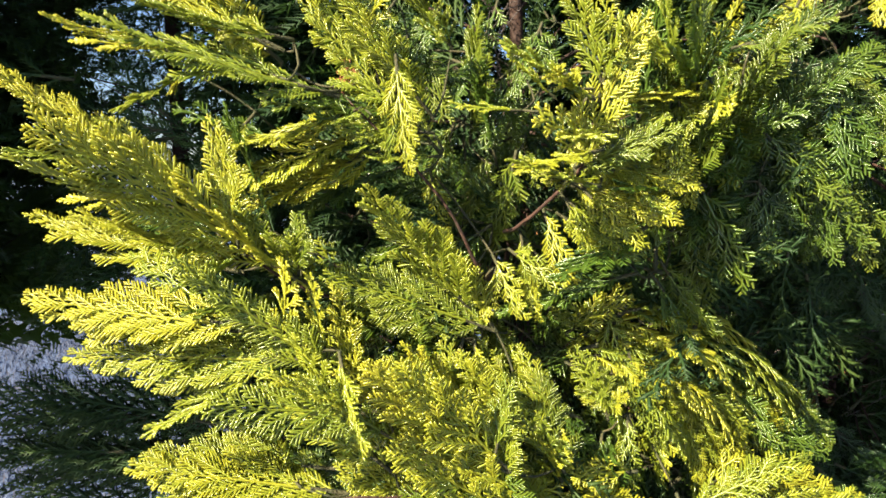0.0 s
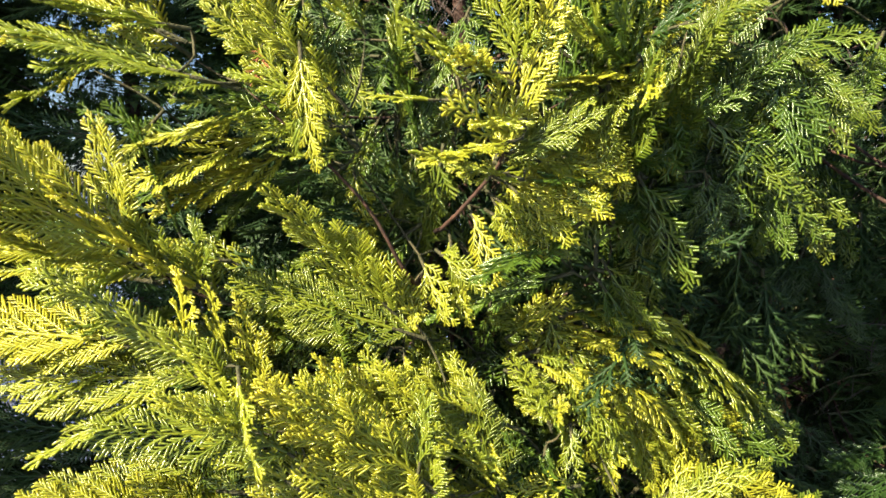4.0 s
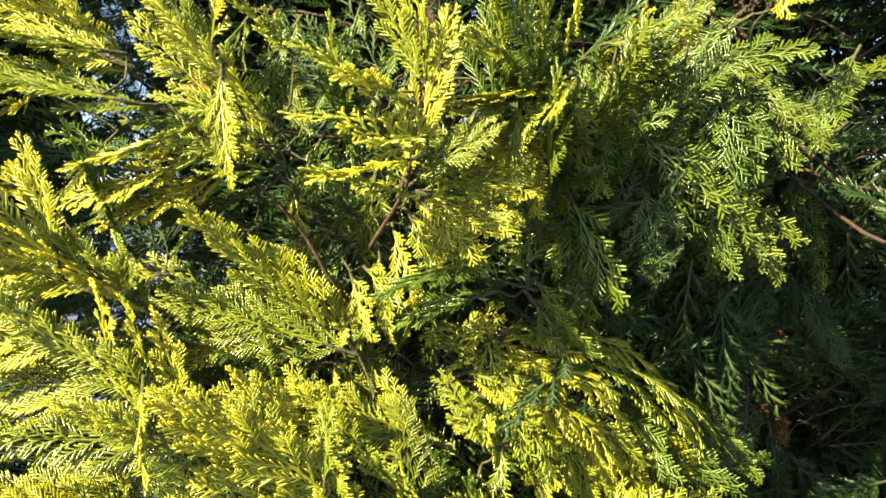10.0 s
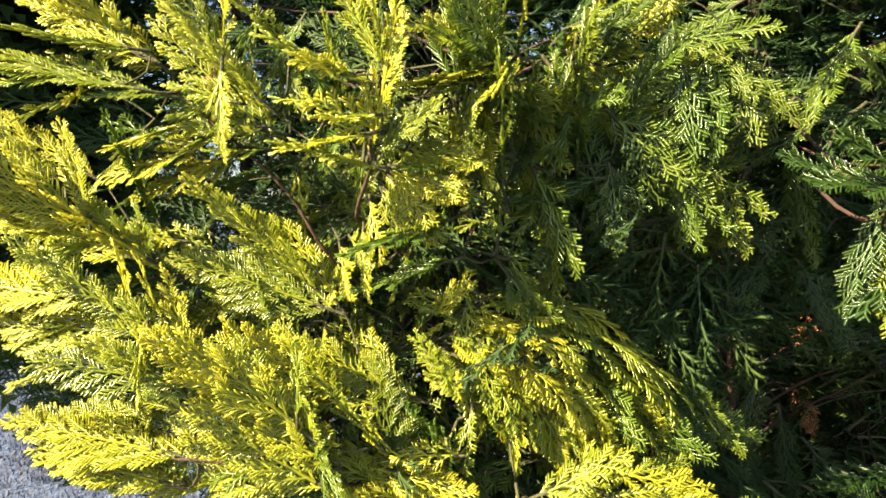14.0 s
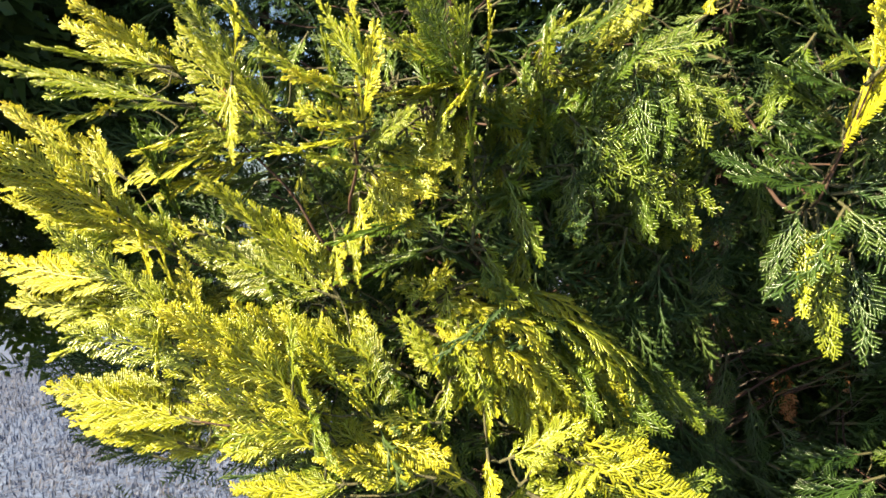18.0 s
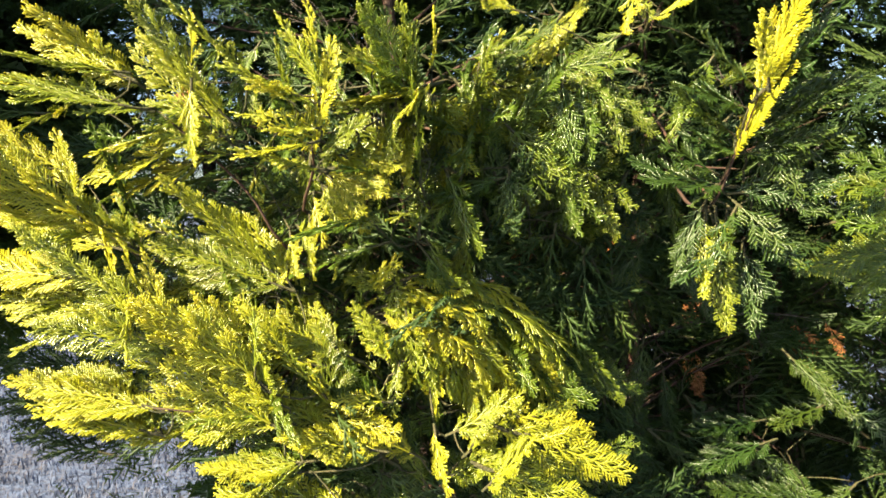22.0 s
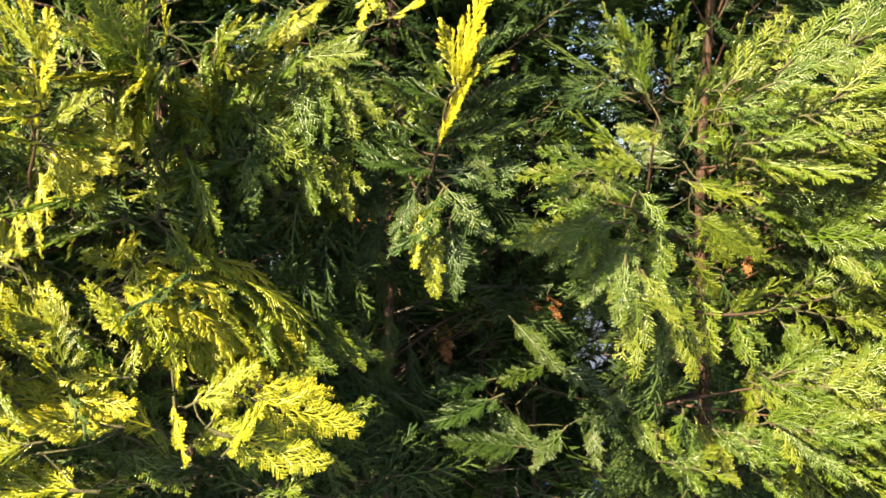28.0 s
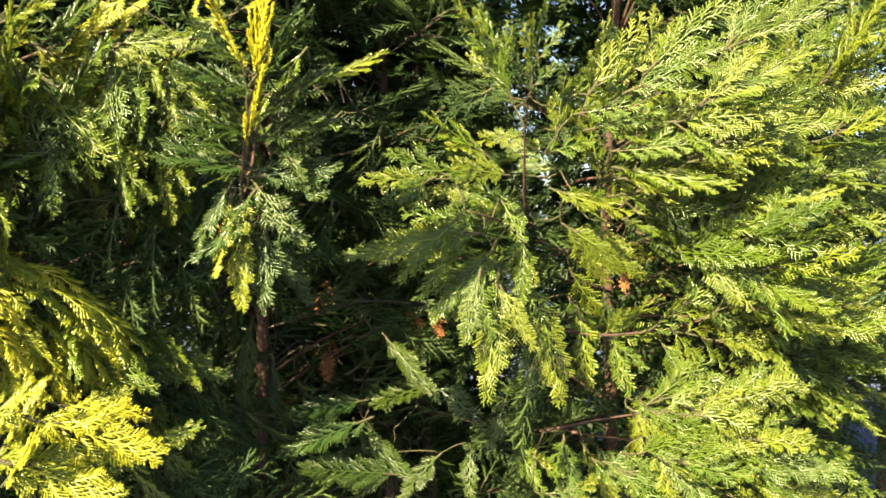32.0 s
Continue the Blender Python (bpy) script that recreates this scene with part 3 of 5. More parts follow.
bough(tree_a, [(0.180, 0.807, 1.295), (0.166, 0.659, 1.203), (0.173, 0.576, 1.187)], [
    ((0.176, 0.560, 1.257), (0.193, 0.560, 1.184), 0.40, "droop"),
    ((0.184, 0.576, 1.245), (0.246, 0.576, 1.153), 0.36, "droop"),
    ((0.211, 0.593, 1.251), (0.289, 0.601, 1.193), 0.36, "droop"),
    ((0.220, 0.601, 1.249), (0.320, 0.618, 1.155), 0.30, "arch"),
    ((0.150, 0.544, 1.207), (0.148, 0.519, 1.162), 0.40, "droop"),
    ((0.244, 0.527, 1.149), (0.369, 0.511, 1.113), 0.36, "plume"),
    ((0.223, 0.511, 1.119), (0.336, 0.494, 1.085), 0.40, "plume"),
    ((0.197, 0.527, 1.137), (0.270, 0.511, 1.182), 0.40, "plume"),
    ((0.234, 0.511, 1.091), (0.283, 0.478, 1.152), 0.40, "plume"),
    ((0.186, 0.527, 1.149), (0.203, 0.494, 1.097), 0.42, "droop"),
    ((0.249, 0.576, 1.146), (0.335, 0.576, 1.133), 0.36, "droop"),
])
bough(tree_a, [(0.111, 0.807, 1.228), (0.118, 0.659, 1.161), (0.132, 0.560, 1.132)], [
    ((0.169, 0.544, 1.108), (0.115, 0.511, 1.147), 0.42, "plume"),
    ((0.208, 0.560, 1.104), (0.264, 0.527, 1.166), 0.42, "plume"),
    ((0.189, 0.544, 1.088), (0.265, 0.511, 1.127), 0.42, "plume"),
    ((0.077, 0.494, 1.120), (-0.016, 0.461, 1.121), 0.36, "plume"),
    ((0.114, 0.511, 1.116), (0.053, 0.478, 1.155), 0.40, "plume"),
    ((0.134, 0.560, 1.187), (0.120, 0.527, 1.142), 0.40, "droop"),
    ((0.186, 0.576, 1.217), (0.184, 0.552, 1.159), 0.40, "droop"),
    ((0.238, 0.593, 1.215), (0.265, 0.576, 1.140), 0.40, "droop"),
    ((0.146, 0.552, 1.202), (0.105, 0.535, 1.262), 0.40, "comb"),
    ((0.053, 0.511, 1.166), (0.160, 0.494, 1.148), 0.40, "plume"),
])
bough(tree_b, [(0.413, 0.824, 1.496), (0.437, 0.593, 1.383), (0.441, 0.494, 1.369), (0.463, 0.436, 1.449)], [
    ((0.444, 0.494, 1.374), (0.480, 0.379, 1.525), 0.20, "plume"),
    ((0.458, 0.412, 1.434), (0.440, 0.362, 1.476), 0.22, "blade"),
    ((0.440, 0.502, 1.353), (0.444, 0.478, 1.252), 0.34, "droop"),
    ((0.432, 0.502, 1.353), (0.424, 0.469, 1.280), 0.24, "blade"),
], 0.0024, fill=-1)
# recess sprays, shaded by their darker leaf colour
bough(tree_b, [(0.412, 0.824, 1.456), (0.410, 0.760, 1.42), (0.400, 0.700, 1.40)], [
    ((0.406, 0.692, 1.325), (0.349, 0.675, 1.226), 0.36, "droop"),
    ((0.379, 0.692, 1.388), (0.397, 0.659, 1.319), 0.42, "droop"),
    ((0.386, 0.692, 1.395), (0.336, 0.675, 1.292), 0.42, "droop"),
    ((0.439, 0.741, 1.308), (0.487, 0.725, 1.221), 0.40, "droop"),
], 0.0022, False, grade=3)
bough(tree_b, [(0.412, 0.824, 1.559), (0.381, 0.700, 1.534), (0.359, 0.642, 1.510)], [
    ((0.359, 0.642, 1.503), (0.301, 0.618, 1.475), 0.38, "plume"),
    ((0.359, 0.642, 1.503), (0.307, 0.618, 1.415), 0.34, "droop"),
    ((0.352, 0.659, 1.493), (0.338, 0.642, 1.406), 0.30, "droop"),
    ((0.347, 0.659, 1.592), (0.298, 0.626, 1.508), 0.36, "droop"),
    ((0.393, 0.642, 1.586), (0.378, 0.609, 1.531), 0.36, "droop"),
    ((0.315, 0.626, 1.558), (0.272, 0.593, 1.490), 0.40, "droop"),
    ((0.278, 0.609, 1.555), (0.222, 0.576, 1.571), 0.40, "plume"),
    ((0.302, 0.642, 1.575), (0.317, 0.609, 1.615), 0.40, "plume"),
    ((0.409, 0.700, 1.561), (0.472, 0.659, 1.589), 0.40, "plume"),
], 0.0024)
bough(tree_c, [(0.777, 0.758, 1.305), (0.733, 0.659, 1.403), (0.727, 0.609, 1.480)], [
    ((0.725, 0.576, 1.502), (0.728, 0.560, 1.546), 0.27, "plume"),
    ((0.722, 0.590, 1.466), (0.744, 0.573, 1.487), 0.27, "plume"),
    ((0.723, 0.586, 1.476), (0.706, 0.561, 1.517), 0.27, "comb"),
    ((0.724, 0.581, 1.490), (0.747, 0.560, 1.523), 0.27, "plume"),
    ((0.725, 0.576, 1.502), (0.710, 0.553, 1.529), 0.27, "plume"),
    ((0.678, 0.593, 1.513), (0.637, 0.576, 1.547), 0.32, "plume"),
    ((0.714, 0.607, 1.485), (0.695, 0.590, 1.528), 0.32, "comb"),
    ((0.704, 0.603, 1.493), (0.658, 0.596, 1.511), 0.32, "plume"),
    ((0.690, 0.598, 1.504), (0.672, 0.616, 1.553), 0.32, "plume"),
    ((0.678, 0.593, 1.513), (0.640, 0.563, 1.527), 0.32, "droop"),
    ((0.708, 0.609, 1.449), (0.663, 0.585, 1.539), 0.28, "droop"),
    ((0.779, 0.576, 1.457), (0.824, 0.544, 1.528), 0.38, "plume"),
    ((0.741, 0.604, 1.398), (0.795, 0.596, 1.414), 0.38, "comb"),
    ((0.752, 0.596, 1.415), (0.762, 0.596, 1.487), 0.38, "plume"),
    ((0.767, 0.586, 1.438), (0.833, 0.548, 1.448), 0.38, "comb"),
    ((0.779, 0.576, 1.457), (0.796, 0.565, 1.536), 0.38, "comb"),
    ((0.828, 0.552, 1.474), (0.890, 0.511, 1.538), 0.34, "plume"),
    ((0.777, 0.586, 1.421), (0.853, 0.554, 1.443), 0.34, "plume"),
    ((0.791, 0.576, 1.436), (0.817, 0.541, 1.500), 0.34, "comb"),
    ((0.811, 0.563, 1.457), (0.875, 0.508, 1.492), 0.34, "plume"),
    ((0.828, 0.552, 1.474), (0.849, 0.571, 1.547), 0.34, "plume"),
    ((0.879, 0.539, 1.441), (0.964, 0.486, 1.490), 0.29, "plume"),
    ((0.807, 0.584, 1.400), (0.885, 0.517, 1.407), 0.29, "comb"),
    ((0.827, 0.572, 1.412), (0.873, 0.586, 1.462), 0.29, "comb"),
    ((0.855, 0.554, 1.428), (0.945, 0.481, 1.431), 0.29, "comb"),
    ((0.879, 0.539, 1.441), (0.930, 0.506, 1.498), 0.29, "droop"),
    ((0.900, 0.552, 1.405), (1.001, 0.494, 1.429), 0.29, "plume"),
    ((0.816, 0.600, 1.385), (0.905, 0.508, 1.362), 0.29, "plume"),
    ((0.840, 0.586, 1.391), (0.905, 0.609, 1.433), 0.29, "droop"),
    ((0.872, 0.568, 1.398), (0.953, 0.517, 1.391), 0.29, "plume"),
    ((0.900, 0.552, 1.405), (0.978, 0.494, 1.459), 0.29, "plume"),
    ((0.881, 0.560, 1.388), (0.949, 0.511, 1.408), 0.36, "plume"),
    ((0.824, 0.602, 1.372), (0.879, 0.571, 1.381), 0.36, "plume"),
    ((0.841, 0.590, 1.376), (0.888, 0.540, 1.424), 0.36, "plume"),
    ((0.862, 0.574, 1.383), (0.913, 0.525, 1.366), 0.36, "comb"),
    ((0.881, 0.560, 1.388), (0.924, 0.562, 1.437), 0.36, "droop"),
    ((0.716, 0.593, 1.416), (0.665, 0.568, 1.407), 0.36, "plume"),
    ((0.759, 0.609, 1.450), (0.822, 0.576, 1.494), 0.40, "plume"),
    ((0.941, 0.601, 1.515), (1.033, 0.544, 1.558), 0.32, "plume"),
    ((0.863, 0.650, 1.478), (0.948, 0.635, 1.434), 0.32, "droop"),
    ((0.885, 0.636, 1.489), (0.946, 0.610, 1.531), 0.32, "plume"),
    ((0.915, 0.617, 1.503), (0.998, 0.564, 1.479), 0.32, "plume"),
    ((0.941, 0.601, 1.515), (0.991, 0.571, 1.592), 0.32, "droop"),
], grade=1, toward=Vector((0.30, -0.76, 0.42)))
bough(tree_c, [(0.777, 0.758, 1.260), (0.822, 0.692, 1.294), (0.908, 0.642, 1.302)], [
    ((0.943, 0.585, 1.341), (1.020, 0.511, 1.360), 0.32, "plume"),
    ((0.877, 0.647, 1.325), (0.937, 0.588, 1.296), 0.32, "plume"),
    ((0.896, 0.629, 1.330), (0.963, 0.584, 1.386), 0.32, "comb"),
    ((0.921, 0.605, 1.336), (0.992, 0.530, 1.312), 0.32, "droop"),
    ((0.943, 0.585, 1.341), (0.997, 0.537, 1.385), 0.32, "comb"),
    ((0.942, 0.552, 1.308), (0.998, 0.461, 1.326), 0.32, "plume"),
    ((0.895, 0.628, 1.292), (0.947, 0.508, 1.293), 0.32, "droop"),
    ((0.909, 0.606, 1.296), (0.950, 0.528, 1.330), 0.32, "droop"),
    ((0.927, 0.577, 1.302), (0.971, 0.532, 1.243), 0.32, "droop"),
    ((0.942, 0.552, 1.308), (0.982, 0.467, 1.347), 0.32, "droop"),
    ((0.960, 0.544, 1.278), (0.999, 0.461, 1.299), 0.32, "plume"),
    ((0.927, 0.613, 1.260), (0.965, 0.542, 1.251), 0.32, "plume"),
    ((0.937, 0.593, 1.265), (0.961, 0.516, 1.321), 0.32, "comb"),
    ((0.949, 0.567, 1.272), (0.985, 0.468, 1.245), 0.32, "plume"),
    ((0.960, 0.544, 1.278), (0.984, 0.477, 1.325), 0.32, "comb"),
    ((0.880, 0.609, 1.351), (0.923, 0.576, 1.380), 0.42, "plume"),
    ((0.843, 0.637, 1.328), (0.891, 0.617, 1.312), 0.42, "plume"),
    ((0.853, 0.629, 1.334), (0.878, 0.607, 1.384), 0.42, "droop"),
    ((0.867, 0.619, 1.343), (0.914, 0.574, 1.341), 0.42, "droop"),
    ((0.880, 0.609, 1.351), (0.906, 0.586, 1.383), 0.42, "droop"),
    ((0.924, 0.626, 1.313), (0.983, 0.593, 1.317), 0.40, "plume"),
    ((0.875, 0.654, 1.309), (0.924, 0.610, 1.274), 0.40, "plume"),
    ((0.889, 0.646, 1.310), (0.930, 0.644, 1.347), 0.40, "comb"),
    ((0.908, 0.635, 1.312), (0.948, 0.629, 1.305), 0.40, "plume"),
    ((0.924, 0.626, 1.313), (0.970, 0.600, 1.347), 0.40, "droop"),
    ((0.855, 0.626, 1.359), (0.909, 0.609, 1.369), 0.40, "plume"),
    ((0.809, 0.640, 1.351), (0.857, 0.649, 1.328), 0.40, "comb"),
    ((0.822, 0.636, 1.353), (0.865, 0.651, 1.361), 0.40, "comb"),
    ((0.840, 0.630, 1.357), (0.886, 0.608, 1.336), 0.40, "plume"),
    ((0.855, 0.626, 1.359), (0.889, 0.616, 1.379), 0.40, "plume"),
    ((0.753, 0.626, 1.362), (0.833, 0.593, 1.337), 0.40, "plume"),
    ((0.773, 0.642, 1.323), (0.864, 0.626, 1.264), 0.40, "droop"),
    ((0.870, 0.642, 1.370), (0.912, 0.593, 1.419), 0.40, "comb"),
    ((0.966, 0.585, 1.377), (1.000, 0.544, 1.385), 0.40, "plume"),
    ((0.938, 0.619, 1.371), (0.961, 0.603, 1.362), 0.40, "plume"),
    ((0.946, 0.609, 1.372), (0.975, 0.570, 1.387), 0.40, "plume"),
    ((0.957, 0.596, 1.375), (0.980, 0.579, 1.354), 0.40, "plume"),
    ((0.966, 0.585, 1.377), (0.993, 0.568, 1.398), 0.40, "comb"),
    ((0.973, 0.568, 1.339), (1.001, 0.527, 1.354), 0.40, "plume"),
    ((0.949, 0.603, 1.326), (0.975, 0.568, 1.302), 0.40, "droop"),
    ((0.956, 0.593, 1.329), (0.978, 0.570, 1.349), 0.40, "droop"),
    ((0.965, 0.580, 1.334), (0.993, 0.547, 1.331), 0.40, "plume"),
    ((0.973, 0.568, 1.339), (0.992, 0.539, 1.371), 0.40, "plume"),
], grade=1, toward=Vector((0.30, -0.76, 0.42)))
bough(tree_c, [(0.782, 0.758, 1.199), (0.817, 0.659, 1.190), (0.927, 0.634, 1.206), (0.999, 0.593, 1.252)], [
    ((0.976, 0.568, 1.246), (1.029, 0.511, 1.284), 0.36, "plume"),
    ((0.931, 0.617, 1.215), (0.987, 0.597, 1.225), 0.36, "plume"),
    ((0.943, 0.603, 1.224), (0.967, 0.583, 1.281), 0.36, "plume"),
    ((0.961, 0.584, 1.236), (1.027, 0.510, 1.215), 0.36, "plume"),
    ((0.976, 0.568, 1.246), (1.002, 0.517, 1.287), 0.36, "plume"),
    ((1.000, 0.589, 1.218), (1.059, 0.544, 1.225), 0.36, "plume"),
    ((0.951, 0.627, 1.212), (0.996, 0.590, 1.176), 0.36, "plume"),
    ((0.965, 0.616, 1.214), (1.013, 0.570, 1.246), 0.36, "comb"),
    ((0.984, 0.602, 1.216), (1.028, 0.599, 1.188), 0.36, "plume"),
    ((1.000, 0.589, 1.218), (1.052, 0.536, 1.267), 0.36, "plume"),
    ((0.912, 0.618, 1.230), (0.950, 0.593, 1.266), 0.42, "plume"),
    ((0.880, 0.638, 1.199), (0.923, 0.629, 1.220), 0.42, "plume"),
    ((0.889, 0.632, 1.208), (0.909, 0.607, 1.243), 0.42, "comb"),
    ((0.901, 0.625, 1.220), (0.944, 0.619, 1.226), 0.42, "comb"),
    ((0.912, 0.618, 1.230), (0.929, 0.623, 1.269), 0.42, "plume"),
    ((0.950, 0.614, 1.190), (1.002, 0.593, 1.179), 0.40, "plume"),
    ((0.906, 0.631, 1.200), (0.940, 0.624, 1.163), 0.40, "plume"),
    ((0.919, 0.626, 1.197), (0.967, 0.636, 1.210), 0.40, "comb"),
    ((0.935, 0.619, 1.193), (0.968, 0.627, 1.158), 0.40, "plume"),
    ((0.950, 0.614, 1.190), (0.998, 0.591, 1.198), 0.40, "plume"),
    ((1.009, 0.601, 1.210), (1.046, 0.576, 1.195), 0.40, "plume"),
    ((0.978, 0.622, 1.222), (0.994, 0.617, 1.201), 0.40, "plume"),
    ((0.987, 0.616, 1.219), (1.020, 0.621, 1.225), 0.40, "comb"),
    ((0.999, 0.608, 1.214), (1.021, 0.605, 1.184), 0.40, "plume"),
    ((1.009, 0.601, 1.210), (1.041, 0.609, 1.206), 0.40, "plume"),
    ((0.831, 0.659, 1.188), (0.877, 0.609, 1.239), 0.40, "plume"),
    ((0.846, 0.659, 1.185), (0.857, 0.634, 1.128), 0.40, "droop"),
    ((0.904, 0.659, 1.183), (0.938, 0.626, 1.127), 0.40, "droop"),
    ((1.019, 0.634, 1.161), (1.059, 0.609, 1.133), 0.40, "plume"),
    ((0.985, 0.655, 1.184), (1.002, 0.628, 1.141), 0.40, "droop"),
    ((0.995, 0.649, 1.177), (1.039, 0.624, 1.160), 0.40, "droop"),
    ((1.008, 0.641, 1.168), (1.032, 0.600, 1.126), 0.40, "comb"),
    ((1.019, 0.634, 1.161), (1.063, 0.619, 1.151), 0.40, "droop"),
    ((1.032, 0.560, 1.243), (1.065, 0.527, 1.240), 0.36, "plume"),
    ((1.005, 0.588, 1.245), (1.024, 0.576, 1.229), 0.36, "plume"),
    ((1.013, 0.580, 1.244), (1.041, 0.549, 1.265), 0.36, "comb"),
    ((1.023, 0.569, 1.243), (1.044, 0.543, 1.221), 0.36, "comb"),
    ((1.032, 0.560, 1.243), (1.065, 0.534, 1.252), 0.36, "plume"),
], grade=1, toward=Vector((0.30, -0.76, 0.42)))
bough(tree_c, [(0.787, 0.758, 1.043), (0.840, 0.692, 1.077), (0.912, 0.642, 1.103)], [
    ((0.931, 0.601, 1.126), (1.014, 0.544, 1.152), 0.34, "plume"),
    ((0.860, 0.650, 1.105), (0.944, 0.589, 1.066), 0.34, "plume"),
    ((0.880, 0.636, 1.111), (0.942, 0.616, 1.166), 0.34, "comb"),
    ((0.907, 0.617, 1.119), (0.977, 0.552, 1.083), 0.34, "comb"),
    ((0.931, 0.601, 1.126), (0.999, 0.541, 1.158), 0.34, "droop"),
    ((0.953, 0.585, 1.070), (1.037, 0.511, 1.069), 0.32, "plume"),
    ((0.883, 0.647, 1.071), (0.932, 0.561, 1.015), 0.32, "droop"),
    ((0.903, 0.629, 1.071), (0.989, 0.538, 1.097), 0.32, "droop"),
    ((0.930, 0.605, 1.070), (1.002, 0.510, 1.025), 0.32, "plume"),
    ((0.953, 0.585, 1.070), (1.022, 0.553, 1.091), 0.32, "plume"),
    ((0.897, 0.593, 1.059), (0.945, 0.527, 1.067), 0.38, "plume"),
    ((0.856, 0.648, 1.052), (0.891, 0.627, 1.030), 0.38, "droop"),
    ((0.867, 0.632, 1.054), (0.909, 0.570, 1.093), 0.38, "droop"),
    ((0.883, 0.611, 1.057), (0.924, 0.554, 1.044), 0.38, "plume"),
    ((0.897, 0.593, 1.059), (0.937, 0.543, 1.091), 0.38, "droop"),
    ((0.864, 0.651, 1.026), (0.903, 0.609, 1.018), 0.42, "plume"),
    ((0.831, 0.685, 1.032), (0.851, 0.648, 1.004), 0.42, "comb"),
    ((0.841, 0.675, 1.030), (0.885, 0.647, 1.037), 0.42, "comb"),
    ((0.853, 0.662, 1.028), (0.882, 0.608, 1.005), 0.42, "plume"),
    ((0.864, 0.651, 1.026), (0.908, 0.620, 1.037), 0.42, "comb"),
    ((0.911, 0.585, 1.113), (0.955, 0.544, 1.117), 0.40, "plume"),
    ((0.874, 0.619, 1.110), (0.908, 0.572, 1.093), 0.40, "comb"),
    ((0.885, 0.609, 1.111), (0.924, 0.600, 1.137), 0.40, "droop"),
    ((0.899, 0.596, 1.112), (0.933, 0.583, 1.089), 0.40, "droop"),
    ((0.911, 0.585, 1.113), (0.953, 0.563, 1.139), 0.40, "comb"),
    ((0.900, 0.626, 1.121), (0.947, 0.593, 1.129), 0.42, "plume"),
    ((0.861, 0.654, 1.115), (0.902, 0.622, 1.101), 0.42, "comb"),
    ((0.873, 0.646, 1.117), (0.909, 0.635, 1.123), 0.42, "plume"),
    ((0.887, 0.635, 1.119), (0.928, 0.623, 1.121), 0.42, "comb"),
    ((0.900, 0.626, 1.121), (0.941, 0.591, 1.152), 0.42, "droop"),
    ((0.963, 0.560, 1.093), (0.997, 0.511, 1.101), 0.40, "plume"),
    ((0.935, 0.602, 1.086), (0.964, 0.545, 1.065), 0.40, "plume"),
    ((0.943, 0.590, 1.088), (0.972, 0.567, 1.113), 0.40, "comb"),
    ((0.954, 0.574, 1.090), (0.983, 0.550, 1.064), 0.40, "comb"),
    ((0.963, 0.560, 1.093), (0.990, 0.546, 1.123), 0.40, "plume"),
    ((0.807, 0.725, 1.053), (0.818, 0.692, 0.975), 0.42, "droop"),
    ((0.953, 0.593, 1.020), (0.992, 0.544, 1.014), 0.40, "plume"),
    ((0.920, 0.634, 1.024), (0.946, 0.583, 0.992), 0.40, "plume"),
    ((0.929, 0.623, 1.023), (0.971, 0.601, 1.031), 0.40, "plume"),
    ((0.942, 0.607, 1.021), (0.961, 0.567, 0.999), 0.40, "droop"),
    ((0.953, 0.593, 1.020), (0.992, 0.582, 1.019), 0.40, "plume"),
    ((0.803, 0.684, 0.980), (0.849, 0.659, 0.973), 0.44, "plume"),
    ((0.764, 0.704, 0.985), (0.797, 0.706, 0.959), 0.44, "droop"),
    ((0.775, 0.698, 0.984), (0.816, 0.683, 0.992), 0.44, "plume"),
    ((0.790, 0.690, 0.981), (0.826, 0.688, 0.945), 0.44, "plume"),
    ((0.803, 0.684, 0.980), (0.841, 0.696, 1.003), 0.44, "droop"),
], grade=1, toward=Vector((0.30, -0.76, 0.42)))
bough(tree_c, [(0.773, 0.758, 1.298), (0.700, 0.626, 1.324), (0.653, 0.593, 1.337)], [
    ((0.620, 0.593, 1.369), (0.545, 0.576, 1.364), 0.32, "plume"),
    ((0.683, 0.607, 1.373), (0.613, 0.598, 1.382), 0.32, "plume"),
    ((0.665, 0.603, 1.372), (0.615, 0.610, 1.352), 0.32, "plume"),
    ((0.641, 0.598, 1.370), (0.572, 0.593, 1.395), 0.32, "plume"),
    ((0.620, 0.593, 1.369), (0.570, 0.554, 1.344), 0.32, "plume"),
    ((0.674, 0.601, 1.312), (0.531, 0.585, 1.289), 0.34, "droop"),
    ((0.649, 0.601, 1.331), (0.584, 0.585, 1.263), 0.40, "droop"),
    ((0.687, 0.601, 1.294), (0.619, 0.576, 1.224), 0.36, "droop"),
    ((0.691, 0.593, 1.276), (0.671, 0.552, 1.147), 0.24, "droop"),
    ((0.668, 0.576, 1.277), (0.648, 0.544, 1.206), 0.34, "droop"),
    ((0.685, 0.618, 1.393), (0.610, 0.593, 1.436), 0.38, "plume"),
    ((0.708, 0.609, 1.374), (0.637, 0.576, 1.384), 0.40, "plume"),
    ((0.722, 0.609, 1.312), (0.717, 0.593, 1.238), 0.42, "droop"),
    ((0.733, 0.642, 1.271), (0.742, 0.626, 1.180), 0.42, "droop"),
    ((0.695, 0.609, 1.349), (0.711, 0.576, 1.307), 0.42, "droop"),
], grade=1, toward=Vector((0.30, -0.76, 0.42)))
